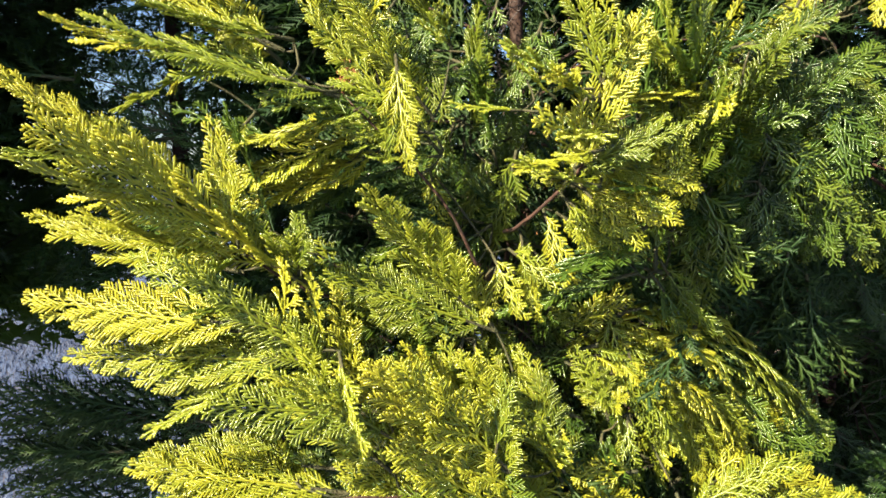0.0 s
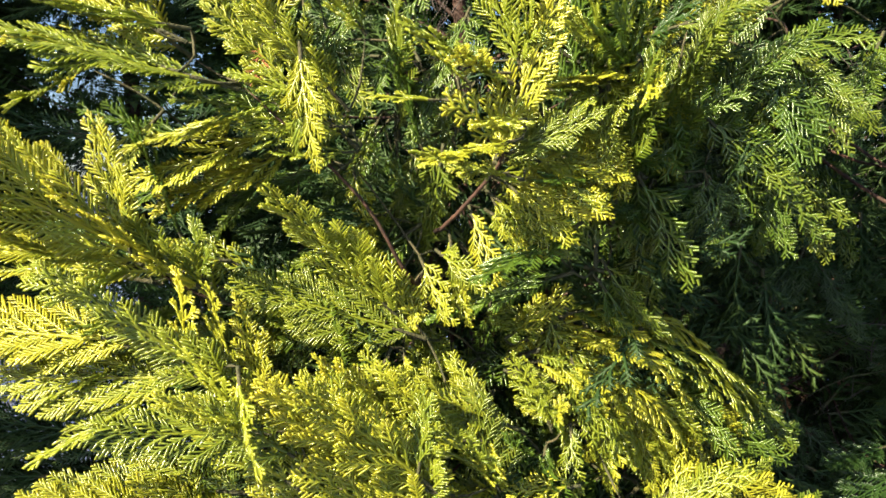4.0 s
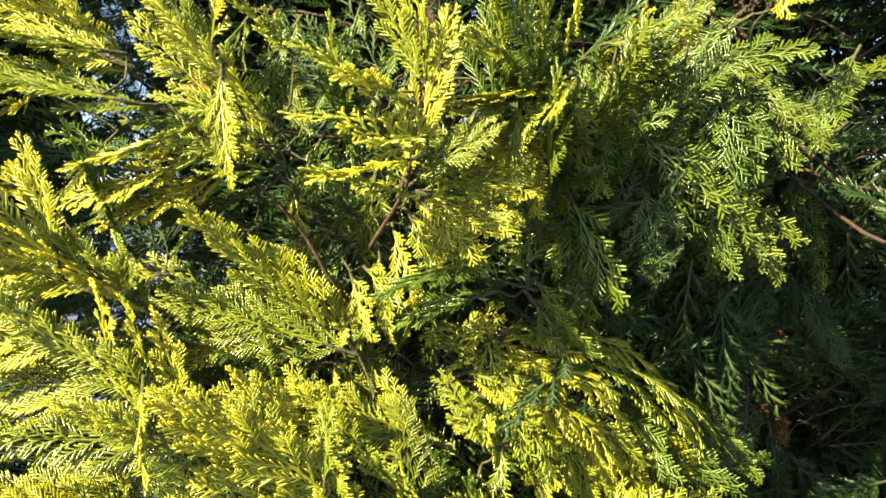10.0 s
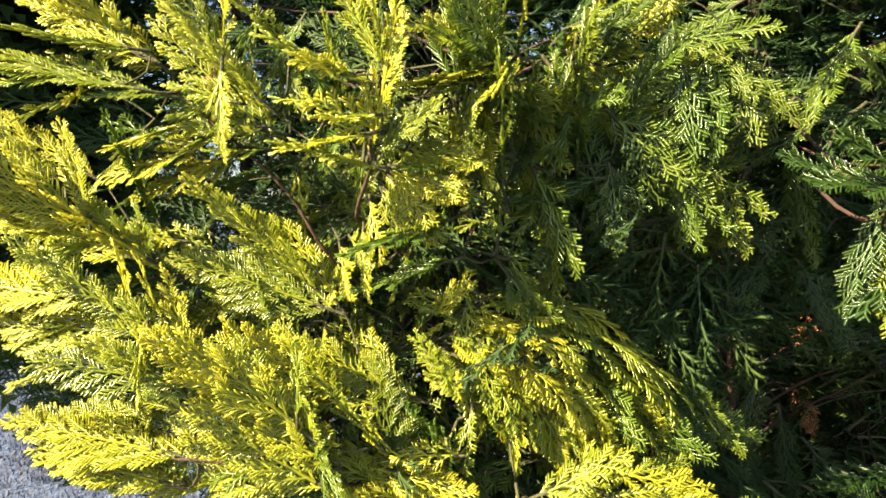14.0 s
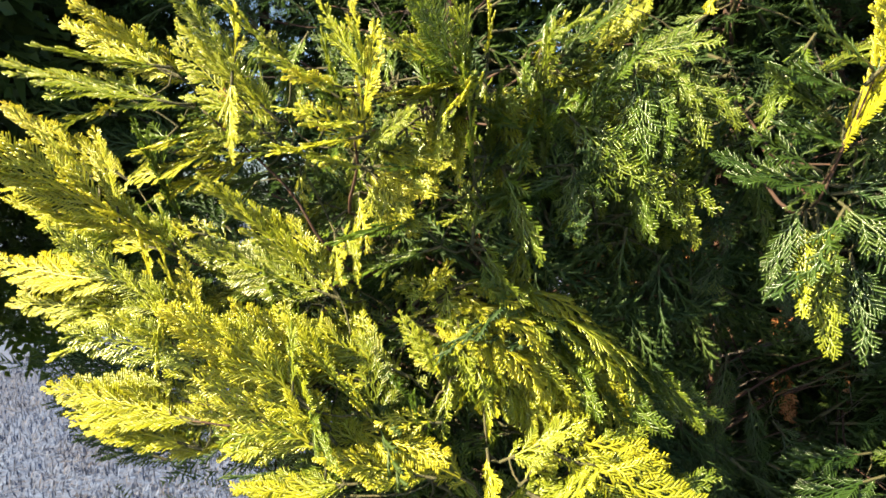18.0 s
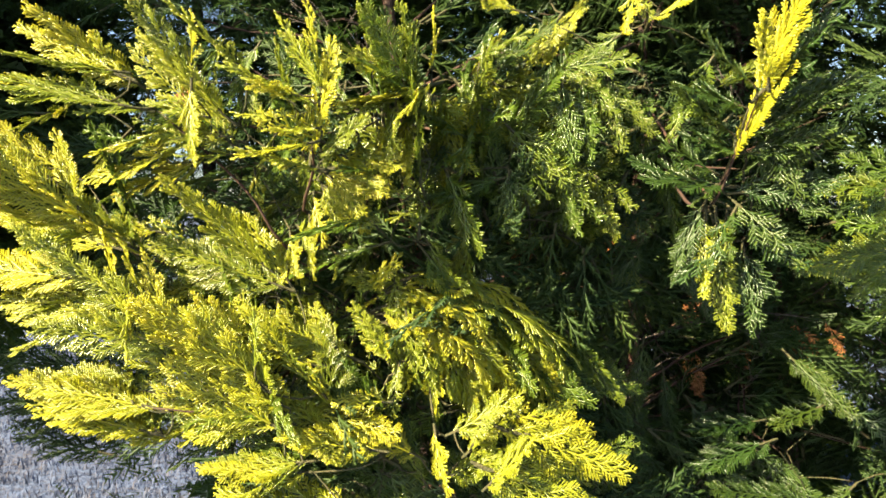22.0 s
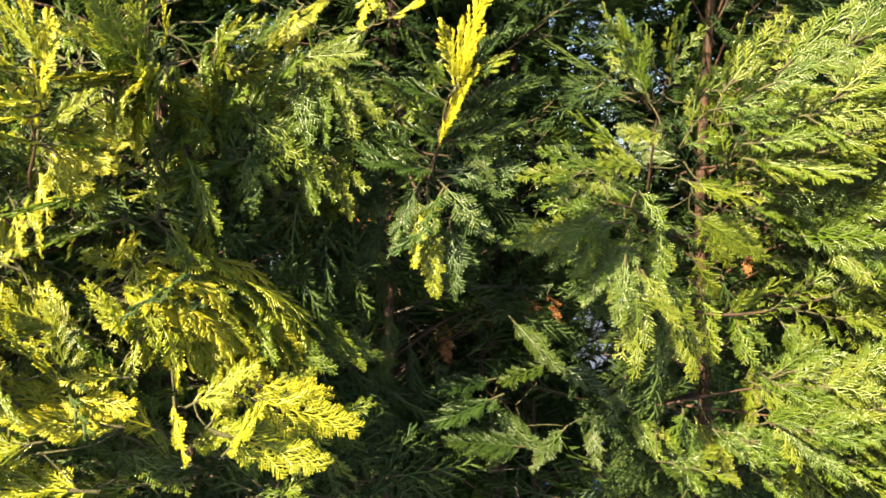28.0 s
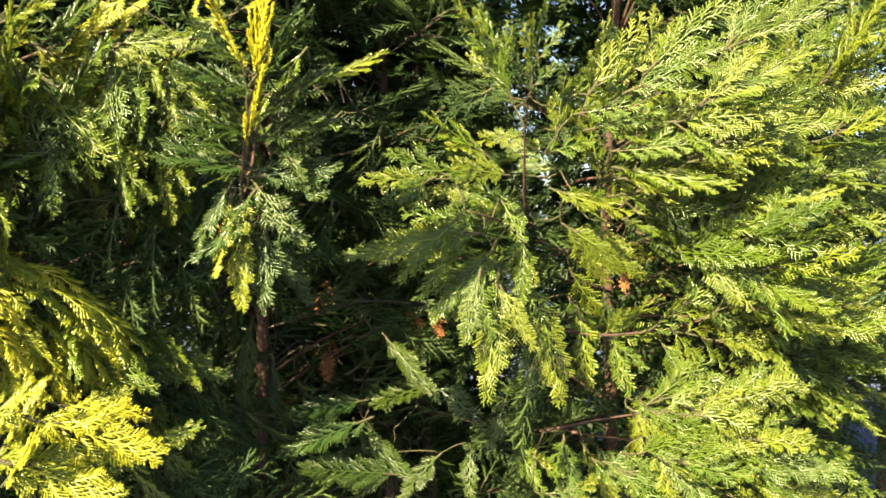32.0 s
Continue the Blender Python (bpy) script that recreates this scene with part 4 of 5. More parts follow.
bough(tree_b, [(0.554, 0.947, 1.121), (0.546, 0.824, 1.066), (0.562, 0.741, 1.059)], [
    ((0.564, 0.758, 1.069), (0.451, 0.716, 1.040), 0.36, "plume"),
    ((0.558, 0.782, 1.085), (0.461, 0.741, 1.082), 0.34, "plume"),
    ((0.601, 0.758, 0.991), (0.475, 0.708, 1.024), 0.36, "plume"),
], 0.0022, False, grade=3)
bough(tree_b, [(0.554, 0.947, 1.121), (0.548, 0.865, 1.054), (0.594, 0.824, 1.031)], [
    ((0.589, 0.782, 1.013), (0.541, 0.758, 0.963), 0.40, "droop"),
    ((0.654, 0.758, 1.019), (0.597, 0.725, 0.974), 0.40, "droop"),
    ((0.693, 0.758, 1.032), (0.686, 0.725, 0.969), 0.42, "droop"),
    ((0.434, 0.865, 1.075), (0.353, 0.815, 1.033), 0.36, "droop"),
    ((0.632, 0.865, 1.186), (0.562, 0.824, 1.162), 0.38, "droop"),
    ((0.372, 0.807, 1.261), (0.317, 0.782, 1.205), 0.36, "droop"),
    ((0.740, 0.758, 1.092), (0.712, 0.741, 1.022), 0.40, "droop"),
    ((0.642, 0.824, 1.094), (0.566, 0.782, 1.077), 0.40, "plume"),
], 0.0022, False, grade=3)
bough(tree_c, [(0.821, 0.782, 1.370), (0.945, 0.708, 1.391), (1.061, 0.675, 1.419)], [
    ((1.083, 0.634, 1.490), (1.124, 0.560, 1.531), 0.38, "plume"),
    ((1.049, 0.696, 1.457), (1.098, 0.635, 1.439), 0.38, "comb"),
    ((1.059, 0.679, 1.466), (1.079, 0.625, 1.513), 0.38, "comb"),
    ((1.072, 0.655, 1.479), (1.127, 0.588, 1.487), 0.38, "droop"),
    ((1.083, 0.634, 1.490), (1.099, 0.558, 1.569), 0.38, "comb"),
    ((1.101, 0.634, 1.430), (1.142, 0.560, 1.453), 0.38, "plume"),
    ((1.066, 0.696, 1.411), (1.099, 0.625, 1.417), 0.38, "plume"),
    ((1.076, 0.679, 1.417), (1.101, 0.646, 1.460), 0.38, "plume"),
    ((1.089, 0.655, 1.424), (1.129, 0.587, 1.417), 0.38, "plume"),
    ((1.101, 0.634, 1.430), (1.127, 0.597, 1.497), 0.38, "comb"),
    ((1.098, 0.659, 1.381), (1.133, 0.593, 1.368), 0.40, "plume"),
    ((1.068, 0.714, 1.392), (1.086, 0.645, 1.360), 0.40, "comb"),
    ((1.076, 0.698, 1.389), (1.126, 0.673, 1.401), 0.40, "droop"),
    ((1.088, 0.677, 1.385), (1.105, 0.650, 1.346), 0.40, "droop"),
    ((1.098, 0.659, 1.381), (1.145, 0.618, 1.393), 0.40, "comb"),
    ((1.072, 0.684, 1.517), (1.107, 0.626, 1.566), 0.40, "plume"),
    ((1.043, 0.732, 1.477), (1.082, 0.714, 1.508), 0.40, "plume"),
    ((1.052, 0.718, 1.488), (1.054, 0.670, 1.542), 0.40, "comb"),
    ((1.063, 0.700, 1.504), (1.104, 0.685, 1.533), 0.40, "plume"),
    ((1.072, 0.684, 1.517), (1.072, 0.679, 1.588), 0.40, "plume"),
    ((1.147, 0.675, 1.564), (1.178, 0.609, 1.597), 0.38, "plume"),
    ((1.121, 0.731, 1.536), (1.157, 0.708, 1.527), 0.38, "comb"),
    ((1.128, 0.715, 1.544), (1.141, 0.651, 1.582), 0.38, "plume"),
    ((1.138, 0.694, 1.555), (1.185, 0.621, 1.558), 0.38, "plume"),
    ((1.147, 0.675, 1.564), (1.150, 0.671, 1.602), 0.38, "plume"),
    ((1.124, 0.651, 1.341), (1.164, 0.593, 1.311), 0.40, "plume"),
    ((1.091, 0.699, 1.367), (1.111, 0.645, 1.327), 0.40, "droop"),
    ((1.100, 0.685, 1.359), (1.143, 0.628, 1.347), 0.40, "plume"),
    ((1.113, 0.667, 1.350), (1.125, 0.640, 1.305), 0.40, "plume"),
    ((1.124, 0.651, 1.341), (1.172, 0.633, 1.313), 0.40, "plume"),
], grade=1, toward=Vector((0.30, -0.76, 0.42)))
bough(tree_c, [(0.825, 0.782, 1.194), (0.951, 0.708, 1.204), (1.069, 0.675, 1.208)], [
    ((1.094, 0.634, 1.257), (1.137, 0.560, 1.281), 0.38, "plume"),
    ((1.057, 0.696, 1.236), (1.096, 0.649, 1.235), 0.38, "plume"),
    ((1.068, 0.679, 1.242), (1.101, 0.642, 1.268), 0.38, "plume"),
    ((1.082, 0.655, 1.250), (1.119, 0.636, 1.223), 0.38, "droop"),
    ((1.094, 0.634, 1.257), (1.124, 0.561, 1.307), 0.38, "plume"),
    ((1.111, 0.634, 1.207), (1.155, 0.560, 1.212), 0.38, "plume"),
    ((1.074, 0.696, 1.203), (1.100, 0.633, 1.157), 0.38, "plume"),
    ((1.085, 0.679, 1.204), (1.131, 0.615, 1.252), 0.38, "plume"),
    ((1.099, 0.655, 1.206), (1.126, 0.568, 1.181), 0.38, "comb"),
    ((1.111, 0.634, 1.207), (1.158, 0.560, 1.243), 0.38, "plume"),
    ((1.103, 0.651, 1.164), (1.144, 0.576, 1.158), 0.38, "plume"),
    ((1.069, 0.713, 1.169), (1.089, 0.625, 1.125), 0.38, "plume"),
    ((1.079, 0.695, 1.167), (1.126, 0.651, 1.178), 0.38, "comb"),
    ((1.092, 0.671, 1.165), (1.111, 0.583, 1.114), 0.38, "comb"),
    ((1.103, 0.651, 1.164), (1.147, 0.604, 1.187), 0.38, "plume"),
    ((1.075, 0.651, 1.123), (1.111, 0.576, 1.107), 0.40, "plume"),
    ((1.046, 0.713, 1.137), (1.066, 0.649, 1.123), 0.40, "comb"),
    ((1.054, 0.695, 1.133), (1.100, 0.649, 1.128), 0.40, "plume"),
    ((1.066, 0.671, 1.128), (1.080, 0.593, 1.090), 0.40, "comb"),
    ((1.075, 0.651, 1.123), (1.113, 0.636, 1.115), 0.40, "plume"),
    ((1.120, 0.675, 1.309), (1.163, 0.609, 1.337), 0.40, "plume"),
    ((1.084, 0.731, 1.286), (1.127, 0.711, 1.283), 0.40, "droop"),
    ((1.094, 0.715, 1.293), (1.127, 0.655, 1.345), 0.40, "plume"),
    ((1.108, 0.694, 1.301), (1.152, 0.634, 1.299), 0.40, "comb"),
    ((1.120, 0.675, 1.309), (1.148, 0.642, 1.352), 0.40, "plume"),
    ((1.062, 0.675, 1.063), (1.090, 0.609, 1.036), 0.40, "plume"),
    ((1.039, 0.731, 1.086), (1.035, 0.680, 1.035), 0.40, "plume"),
    ((1.046, 0.715, 1.079), (1.089, 0.673, 1.068), 0.40, "plume"),
    ((1.055, 0.694, 1.071), (1.055, 0.635, 1.018), 0.40, "plume"),
    ((1.062, 0.675, 1.063), (1.099, 0.609, 1.066), 0.40, "plume"),
], grade=1, toward=Vector((0.30, -0.76, 0.42)))
bough(tree_c, [(0.828, 0.782, 1.037), (0.901, 0.725, 1.038), (0.986, 0.692, 1.031)], [
    ((1.004, 0.642, 1.043), (1.051, 0.576, 1.044), 0.40, "plume"),
    ((0.963, 0.698, 1.042), (1.002, 0.612, 1.023), 0.40, "droop"),
    ((0.975, 0.682, 1.042), (1.014, 0.636, 1.062), 0.40, "droop"),
    ((0.990, 0.661, 1.042), (1.025, 0.621, 0.997), 0.40, "droop"),
    ((1.004, 0.642, 1.043), (1.050, 0.611, 1.066), 0.40, "droop"),
    ((0.953, 0.651, 1.018), (0.988, 0.593, 1.007), 0.40, "plume"),
    ((0.923, 0.699, 1.026), (0.940, 0.639, 0.996), 0.40, "plume"),
    ((0.932, 0.685, 1.024), (0.976, 0.627, 1.030), 0.40, "plume"),
    ((0.943, 0.667, 1.020), (0.958, 0.613, 0.985), 0.40, "plume"),
    ((0.953, 0.651, 1.018), (0.986, 0.631, 1.026), 0.40, "plume"),
    ((0.932, 0.700, 1.081), (0.973, 0.659, 1.114), 0.40, "plume"),
    ((0.899, 0.735, 1.053), (0.945, 0.726, 1.067), 0.40, "comb"),
    ((0.908, 0.725, 1.061), (0.926, 0.709, 1.108), 0.40, "comb"),
    ((0.921, 0.712, 1.072), (0.965, 0.690, 1.086), 0.40, "droop"),
    ((0.932, 0.700, 1.081), (0.951, 0.659, 1.115), 0.40, "plume"),
    ((0.860, 0.758, 1.028), (0.897, 0.692, 0.976), 0.40, "droop"),
    ((0.996, 0.692, 1.076), (1.038, 0.642, 1.075), 0.40, "plume"),
    ((0.961, 0.733, 1.076), (0.992, 0.681, 1.053), 0.40, "plume"),
    ((0.971, 0.721, 1.076), (1.012, 0.671, 1.092), 0.40, "plume"),
    ((0.985, 0.706, 1.076), (1.012, 0.658, 1.047), 0.40, "plume"),
    ((0.996, 0.692, 1.076), (1.030, 0.678, 1.091), 0.40, "plume"),
    ((0.748, 0.782, 1.039), (0.781, 0.725, 0.975), 0.40, "droop"),
], grade=1, toward=Vector((0.30, -0.76, 0.42)))
bough(tree_b, [(0.421, 0.906, 1.210), (0.434, 0.824, 1.170), (0.463, 0.782, 1.145)], [
    ((0.464, 0.807, 1.107), (0.530, 0.758, 1.036), 0.40, "droop"),
    ((0.576, 0.782, 1.174), (0.641, 0.725, 1.105), 0.40, "droop"),
    ((0.538, 0.807, 1.054), (0.614, 0.741, 0.990), 0.40, "droop"),
    ((0.635, 0.758, 1.112), (0.699, 0.708, 1.076), 0.40, "droop"),
    ((0.418, 0.865, 1.112), (0.366, 0.824, 1.039), 0.40, "droop"),
    ((0.318, 0.700, 1.358), (0.345, 0.675, 1.296), 0.40, "droop"),
    ((0.263, 0.700, 1.359), (0.225, 0.675, 1.298), 0.40, "droop"),
    ((0.371, 0.807, 1.288), (0.416, 0.774, 1.227), 0.40, "droop"),
], 0.0022, False, grade=3)
bough(tree_a, [(0.111, 0.807, 1.228), (0.066, 0.659, 1.197), (0.059, 0.576, 1.237)], [
    ((0.071, 0.576, 1.214), (0.027, 0.544, 1.264), 0.40, "plume"),
    ((0.060, 0.576, 1.260), (0.010, 0.552, 1.240), 0.40, "plume"),
    ((0.095, 0.576, 1.226), (0.082, 0.544, 1.178), 0.40, "droop"),
    ((0.060, 0.544, 1.199), (0.018, 0.511, 1.226), 0.40, "plume"),
    ((0.030, 0.593, 1.292), (0.066, 0.560, 1.240), 0.40, "droop"),
    ((0.006, 0.593, 1.340), (0.040, 0.568, 1.283), 0.40, "droop"),
    ((0.093, 0.593, 1.338), (0.076, 0.568, 1.289), 0.40, "droop"),
    ((0.020, 0.593, 1.374), (-0.028, 0.560, 1.341), 0.40, "plume"),
    ((-0.042, 0.560, 1.296), (-0.106, 0.527, 1.265), 0.40, "plume"),
])
bough(tree_a, [(0.180, 0.807, 1.295), (0.145, 0.659, 1.257), (0.201, 0.601, 1.263), (0.257, 0.601, 1.231)], [
    ((0.138, 0.576, 1.294), (0.154, 0.552, 1.222), 0.34, "droop"),
    ((0.166, 0.576, 1.284), (0.176, 0.552, 1.214), 0.34, "droop"),
    ((0.188, 0.585, 1.278), (0.202, 0.568, 1.201), 0.34, "droop"),
    ((0.211, 0.593, 1.270), (0.229, 0.576, 1.185), 0.32, "droop"),
    ((0.230, 0.601, 1.259), (0.261, 0.593, 1.176), 0.32, "droop"),
    ((0.248, 0.609, 1.243), (0.279, 0.601, 1.154), 0.32, "droop"),
    ((0.263, 0.618, 1.222), (0.303, 0.609, 1.143), 0.32, "droop"),
    ((0.277, 0.618, 1.202), (0.320, 0.618, 1.148), 0.32, "droop"),
    ((0.175, 0.568, 1.218), (0.184, 0.552, 1.150), 0.36, "droop"),
    ((0.210, 0.585, 1.205), (0.219, 0.568, 1.141), 0.36, "droop"),
    ((0.238, 0.601, 1.191), (0.260, 0.585, 1.136), 0.36, "droop"),
])
bough(tree_a, [(0.093, 0.807, 1.251), (0.078, 0.618, 1.168), (0.038, 0.511, 1.176)], [
    ((0.049, 0.469, 1.191), (-0.026, 0.408, 1.283), 0.26, "plume"),
    ((0.014, 0.478, 1.214), (-0.065, 0.436, 1.275), 0.30, "plume"),
    ((0.091, 0.494, 1.180), (0.048, 0.461, 1.246), 0.36, "comb"),
    ((-0.035, 0.478, 1.187), (-0.119, 0.445, 1.262), 0.32, "plume"),
    ((0.023, 0.511, 1.225), (-0.025, 0.469, 1.280), 0.36, "plume"),
    ((-0.064, 0.478, 1.221), (-0.098, 0.436, 1.299), 0.32, "comb"),
])
bough(tree_a, [(0.093, 0.807, 1.277), (0.075, 0.659, 1.235), (0.054, 0.576, 1.272)], [
    ((0.043, 0.544, 1.276), (-0.084, 0.494, 1.328), 0.32, "plume"),
    ((0.066, 0.527, 1.220), (-0.043, 0.478, 1.264), 0.32, "plume"),
    ((0.055, 0.511, 1.212), (-0.083, 0.478, 1.231), 0.30, "plume"),
    ((0.112, 0.544, 1.204), (0.021, 0.502, 1.259), 0.36, "plume"),
    ((0.030, 0.511, 1.144), (-0.074, 0.478, 1.188), 0.34, "plume"),
])
# more low left sprays, their shade likewise put into the leaf colour
bough(tree_a, [(0.079, 0.824, 1.273), (-0.097, 0.865, 1.134), (-0.265, 0.865, 1.119), (-0.343, 0.840, 1.113)], [
    ((-0.249, 0.840, 1.171), (-0.410, 0.807, 1.145), 0.42, "plume"),
    ((-0.234, 0.865, 1.194), (-0.401, 0.824, 1.211), 0.42, "plume"),
    ((-0.186, 0.840, 1.171), (-0.330, 0.807, 1.124), 0.42, "droop"),
    ((-0.263, 0.856, 1.122), (-0.372, 0.807, 1.096), 0.42, "plume"),
    ((-0.315, 0.840, 1.098), (-0.434, 0.774, 1.129), 0.44, "plume"),
    ((-0.337, 0.824, 1.104), (-0.469, 0.766, 1.112), 0.44, "plume"),
    ((-0.331, 0.840, 1.069), (-0.458, 0.774, 1.061), 0.44, "plume"),
    ((-0.357, 0.807, 1.110), (-0.475, 0.758, 1.154), 0.44, "plume"),
    ((-0.291, 0.848, 1.051), (-0.412, 0.799, 1.036), 0.44, "droop"),
    ((-0.339, 0.824, 1.061), (-0.499, 0.766, 1.051), 0.44, "plume"),
    ((-0.381, 0.799, 1.099), (-0.527, 0.758, 1.134), 0.42, "plume"),
    ((-0.383, 0.799, 1.071), (-0.530, 0.758, 1.088), 0.42, "plume"),
    ((-0.263, 0.848, 1.021), (-0.359, 0.799, 1.000), 0.44, "droop"),
    ((-0.194, 0.873, 1.102), (-0.283, 0.824, 1.061), 0.44, "droop"),
    ((-0.339, 0.906, 1.090), (-0.493, 0.856, 1.130), 0.44, "plume"),
    ((-0.372, 0.906, 1.043), (-0.545, 0.840, 1.054), 0.44, "plume"),
    ((-0.389, 0.906, 1.003), (-0.563, 0.840, 1.002), 0.44, "plume"),
    ((-0.392, 0.889, 1.111), (-0.546, 0.824, 1.097), 0.44, "plume"),
    ((-0.295, 0.906, 1.051), (-0.425, 0.856, 1.047), 0.44, "plume"),
    ((-0.322, 0.906, 1.153), (-0.454, 0.856, 1.181), 0.44, "plume"),
    ((-0.336, 0.906, 1.184), (-0.487, 0.856, 1.225), 0.44, "plume"),
    ((-0.247, 0.906, 1.122), (-0.333, 0.856, 1.152), 0.44, "plume"),
    ((-0.368, 0.889, 0.986), (-0.511, 0.824, 0.988), 0.44, "plume"),
    ((-0.285, 0.889, 1.188), (-0.369, 0.840, 1.164), 0.44, "droop"),
], 0.0022, False)
# greener, darker leaf here tones the upper middle down like half shade
bough(tree_a, [(0.084, 0.824, 1.539), (0.071, 0.725, 1.483), (0.033, 0.626, 1.481)], [
    ((-0.030, 0.585, 1.517), (0.003, 0.568, 1.447), 0.40, "droop"),
    ((-0.002, 0.585, 1.540), (-0.034, 0.568, 1.474), 0.40, "droop"),
    ((0.036, 0.593, 1.519), (0.003, 0.568, 1.451), 0.40, "droop"),
    ((0.058, 0.601, 1.492), (0.036, 0.576, 1.420), 0.40, "droop"),
    ((0.083, 0.593, 1.528), (0.055, 0.568, 1.465), 0.40, "droop"),
    ((0.012, 0.593, 1.449), (-0.011, 0.576, 1.392), 0.40, "droop"),
    ((0.042, 0.601, 1.426), (0.022, 0.585, 1.363), 0.40, "droop"),
    ((0.070, 0.593, 1.435), (0.055, 0.576, 1.373), 0.40, "droop"),
    ((-0.038, 0.576, 1.542), (-0.064, 0.552, 1.489), 0.40, "droop"),
    ((0.045, 0.585, 1.544), (0.030, 0.568, 1.492), 0.40, "droop"),
], 0.0026, grade=1)
bough(tree_b, [(0.413, 0.865, 1.419), (0.406, 0.824, 1.255), (0.399, 0.782, 1.213)], [
    ((0.407, 0.774, 1.260), (0.386, 0.758, 1.163), 0.42, "droop"),
    ((0.410, 0.774, 1.191), (0.397, 0.758, 1.094), 0.42, "droop"),
    ((0.398, 0.774, 1.120), (0.411, 0.758, 1.016), 0.42, "droop"),
    ((0.401, 0.774, 1.042), (0.383, 0.758, 0.953), 0.42, "droop"),
    ((0.380, 0.782, 1.213), (0.355, 0.766, 1.115), 0.42, "droop"),
    ((0.434, 0.782, 1.150), (0.447, 0.766, 1.052), 0.42, "droop"),
], 0.0022, False, grade=3)
# further boughs of the outer face
bough(tree_a, [(0.080, 0.807, 1.450), (0.118, 0.669, 1.436), (0.143, 0.517, 1.447)], [
    ((0.109, 0.470, 1.453), (0.078, 0.440, 1.521), 0.34, "plume"),
    ((0.104, 0.470, 1.472), (0.104, 0.440, 1.532), 0.36, "comb"),
    ((0.109, 0.470, 1.448), (0.038, 0.420, 1.479), 0.30, "plume"),
    ((0.107, 0.470, 1.393), (0.045, 0.420, 1.410), 0.40, "plume"),
    ((0.106, 0.480, 1.417), (0.062, 0.440, 1.438), 0.40, "comb"),
    ((0.168, 0.520, 1.442), (0.144, 0.460, 1.529), 0.36, "plume"),
    ((0.178, 0.520, 1.461), (0.179, 0.460, 1.530), 0.38, "plume"),
    ((0.204, 0.520, 1.474), (0.120, 0.460, 1.448), 0.40, "plume"),
    ((0.194, 0.520, 1.484), (0.204, 0.480, 1.524), 0.38, "comb"),
    ((0.168, 0.520, 1.452), (0.174, 0.490, 1.382), 0.36, "droop"),
    ((0.142, 0.510, 1.440), (0.159, 0.480, 1.380), 0.36, "droop"),
    ((0.127, 0.500, 1.428), (0.142, 0.480, 1.383), 0.36, "droop"),
], 0.0026)
# right flank toned down by the shade-coloured leaf of grade 3
bough(tree_a, [(0.082, 0.807, 1.470), (0.189, 0.732, 1.451), (0.261, 0.622, 1.459)], [
    ((0.238, 0.600, 1.492), (0.305, 0.560, 1.532), 0.38, "plume"),
    ((0.259, 0.600, 1.479), (0.309, 0.570, 1.490), 0.40, "plume"),
    ((0.226, 0.600, 1.444), (0.265, 0.570, 1.376), 0.40, "droop"),
    ((0.252, 0.610, 1.427), (0.263, 0.580, 1.330), 0.36, "droop"),
    ((0.289, 0.620, 1.443), (0.329, 0.590, 1.344), 0.36, "droop"),
    ((0.214, 0.580, 1.495), (0.251, 0.540, 1.527), 0.40, "plume"),
    ((0.311, 0.620, 1.495), (0.360, 0.580, 1.488), 0.36, "plume"),
    ((0.326, 0.620, 1.467), (0.300, 0.580, 1.416), 0.36, "droop"),
    ((0.331, 0.620, 1.467), (0.344, 0.580, 1.409), 0.36, "droop"),
    ((0.204, 0.570, 1.442), (0.187, 0.540, 1.383), 0.40, "droop"),
    ((0.222, 0.580, 1.399), (0.200, 0.550, 1.347), 0.40, "droop"),
], 0.0026, grade=3, fill=0)
bough(tree_a, [(0.078, 0.807, 1.460), (-0.025, 0.700, 1.455), (-0.093, 0.569, 1.472)], [
    ((-0.007, 0.530, 1.444), (-0.071, 0.470, 1.525), 0.32, "plume"),
    ((0.007, 0.530, 1.496), (-0.045, 0.480, 1.553), 0.32, "plume"),
    ((-0.054, 0.550, 1.488), (-0.097, 0.500, 1.567), 0.34, "plume"),
    ((-0.049, 0.520, 1.456), (-0.071, 0.480, 1.437), 0.42, "comb"),
    ((-0.037, 0.530, 1.440), (-0.061, 0.490, 1.417), 0.42, "comb"),
    ((-0.132, 0.580, 1.493), (-0.212, 0.500, 1.568), 0.34, "plume"),
    ((-0.155, 0.580, 1.453), (-0.194, 0.540, 1.386), 0.40, "droop"),
    ((-0.208, 0.560, 1.496), (-0.270, 0.480, 1.509), 0.34, "plume"),
    ((-0.202, 0.560, 1.483), (-0.233, 0.500, 1.448), 0.40, "plume"),
], 0.0026)
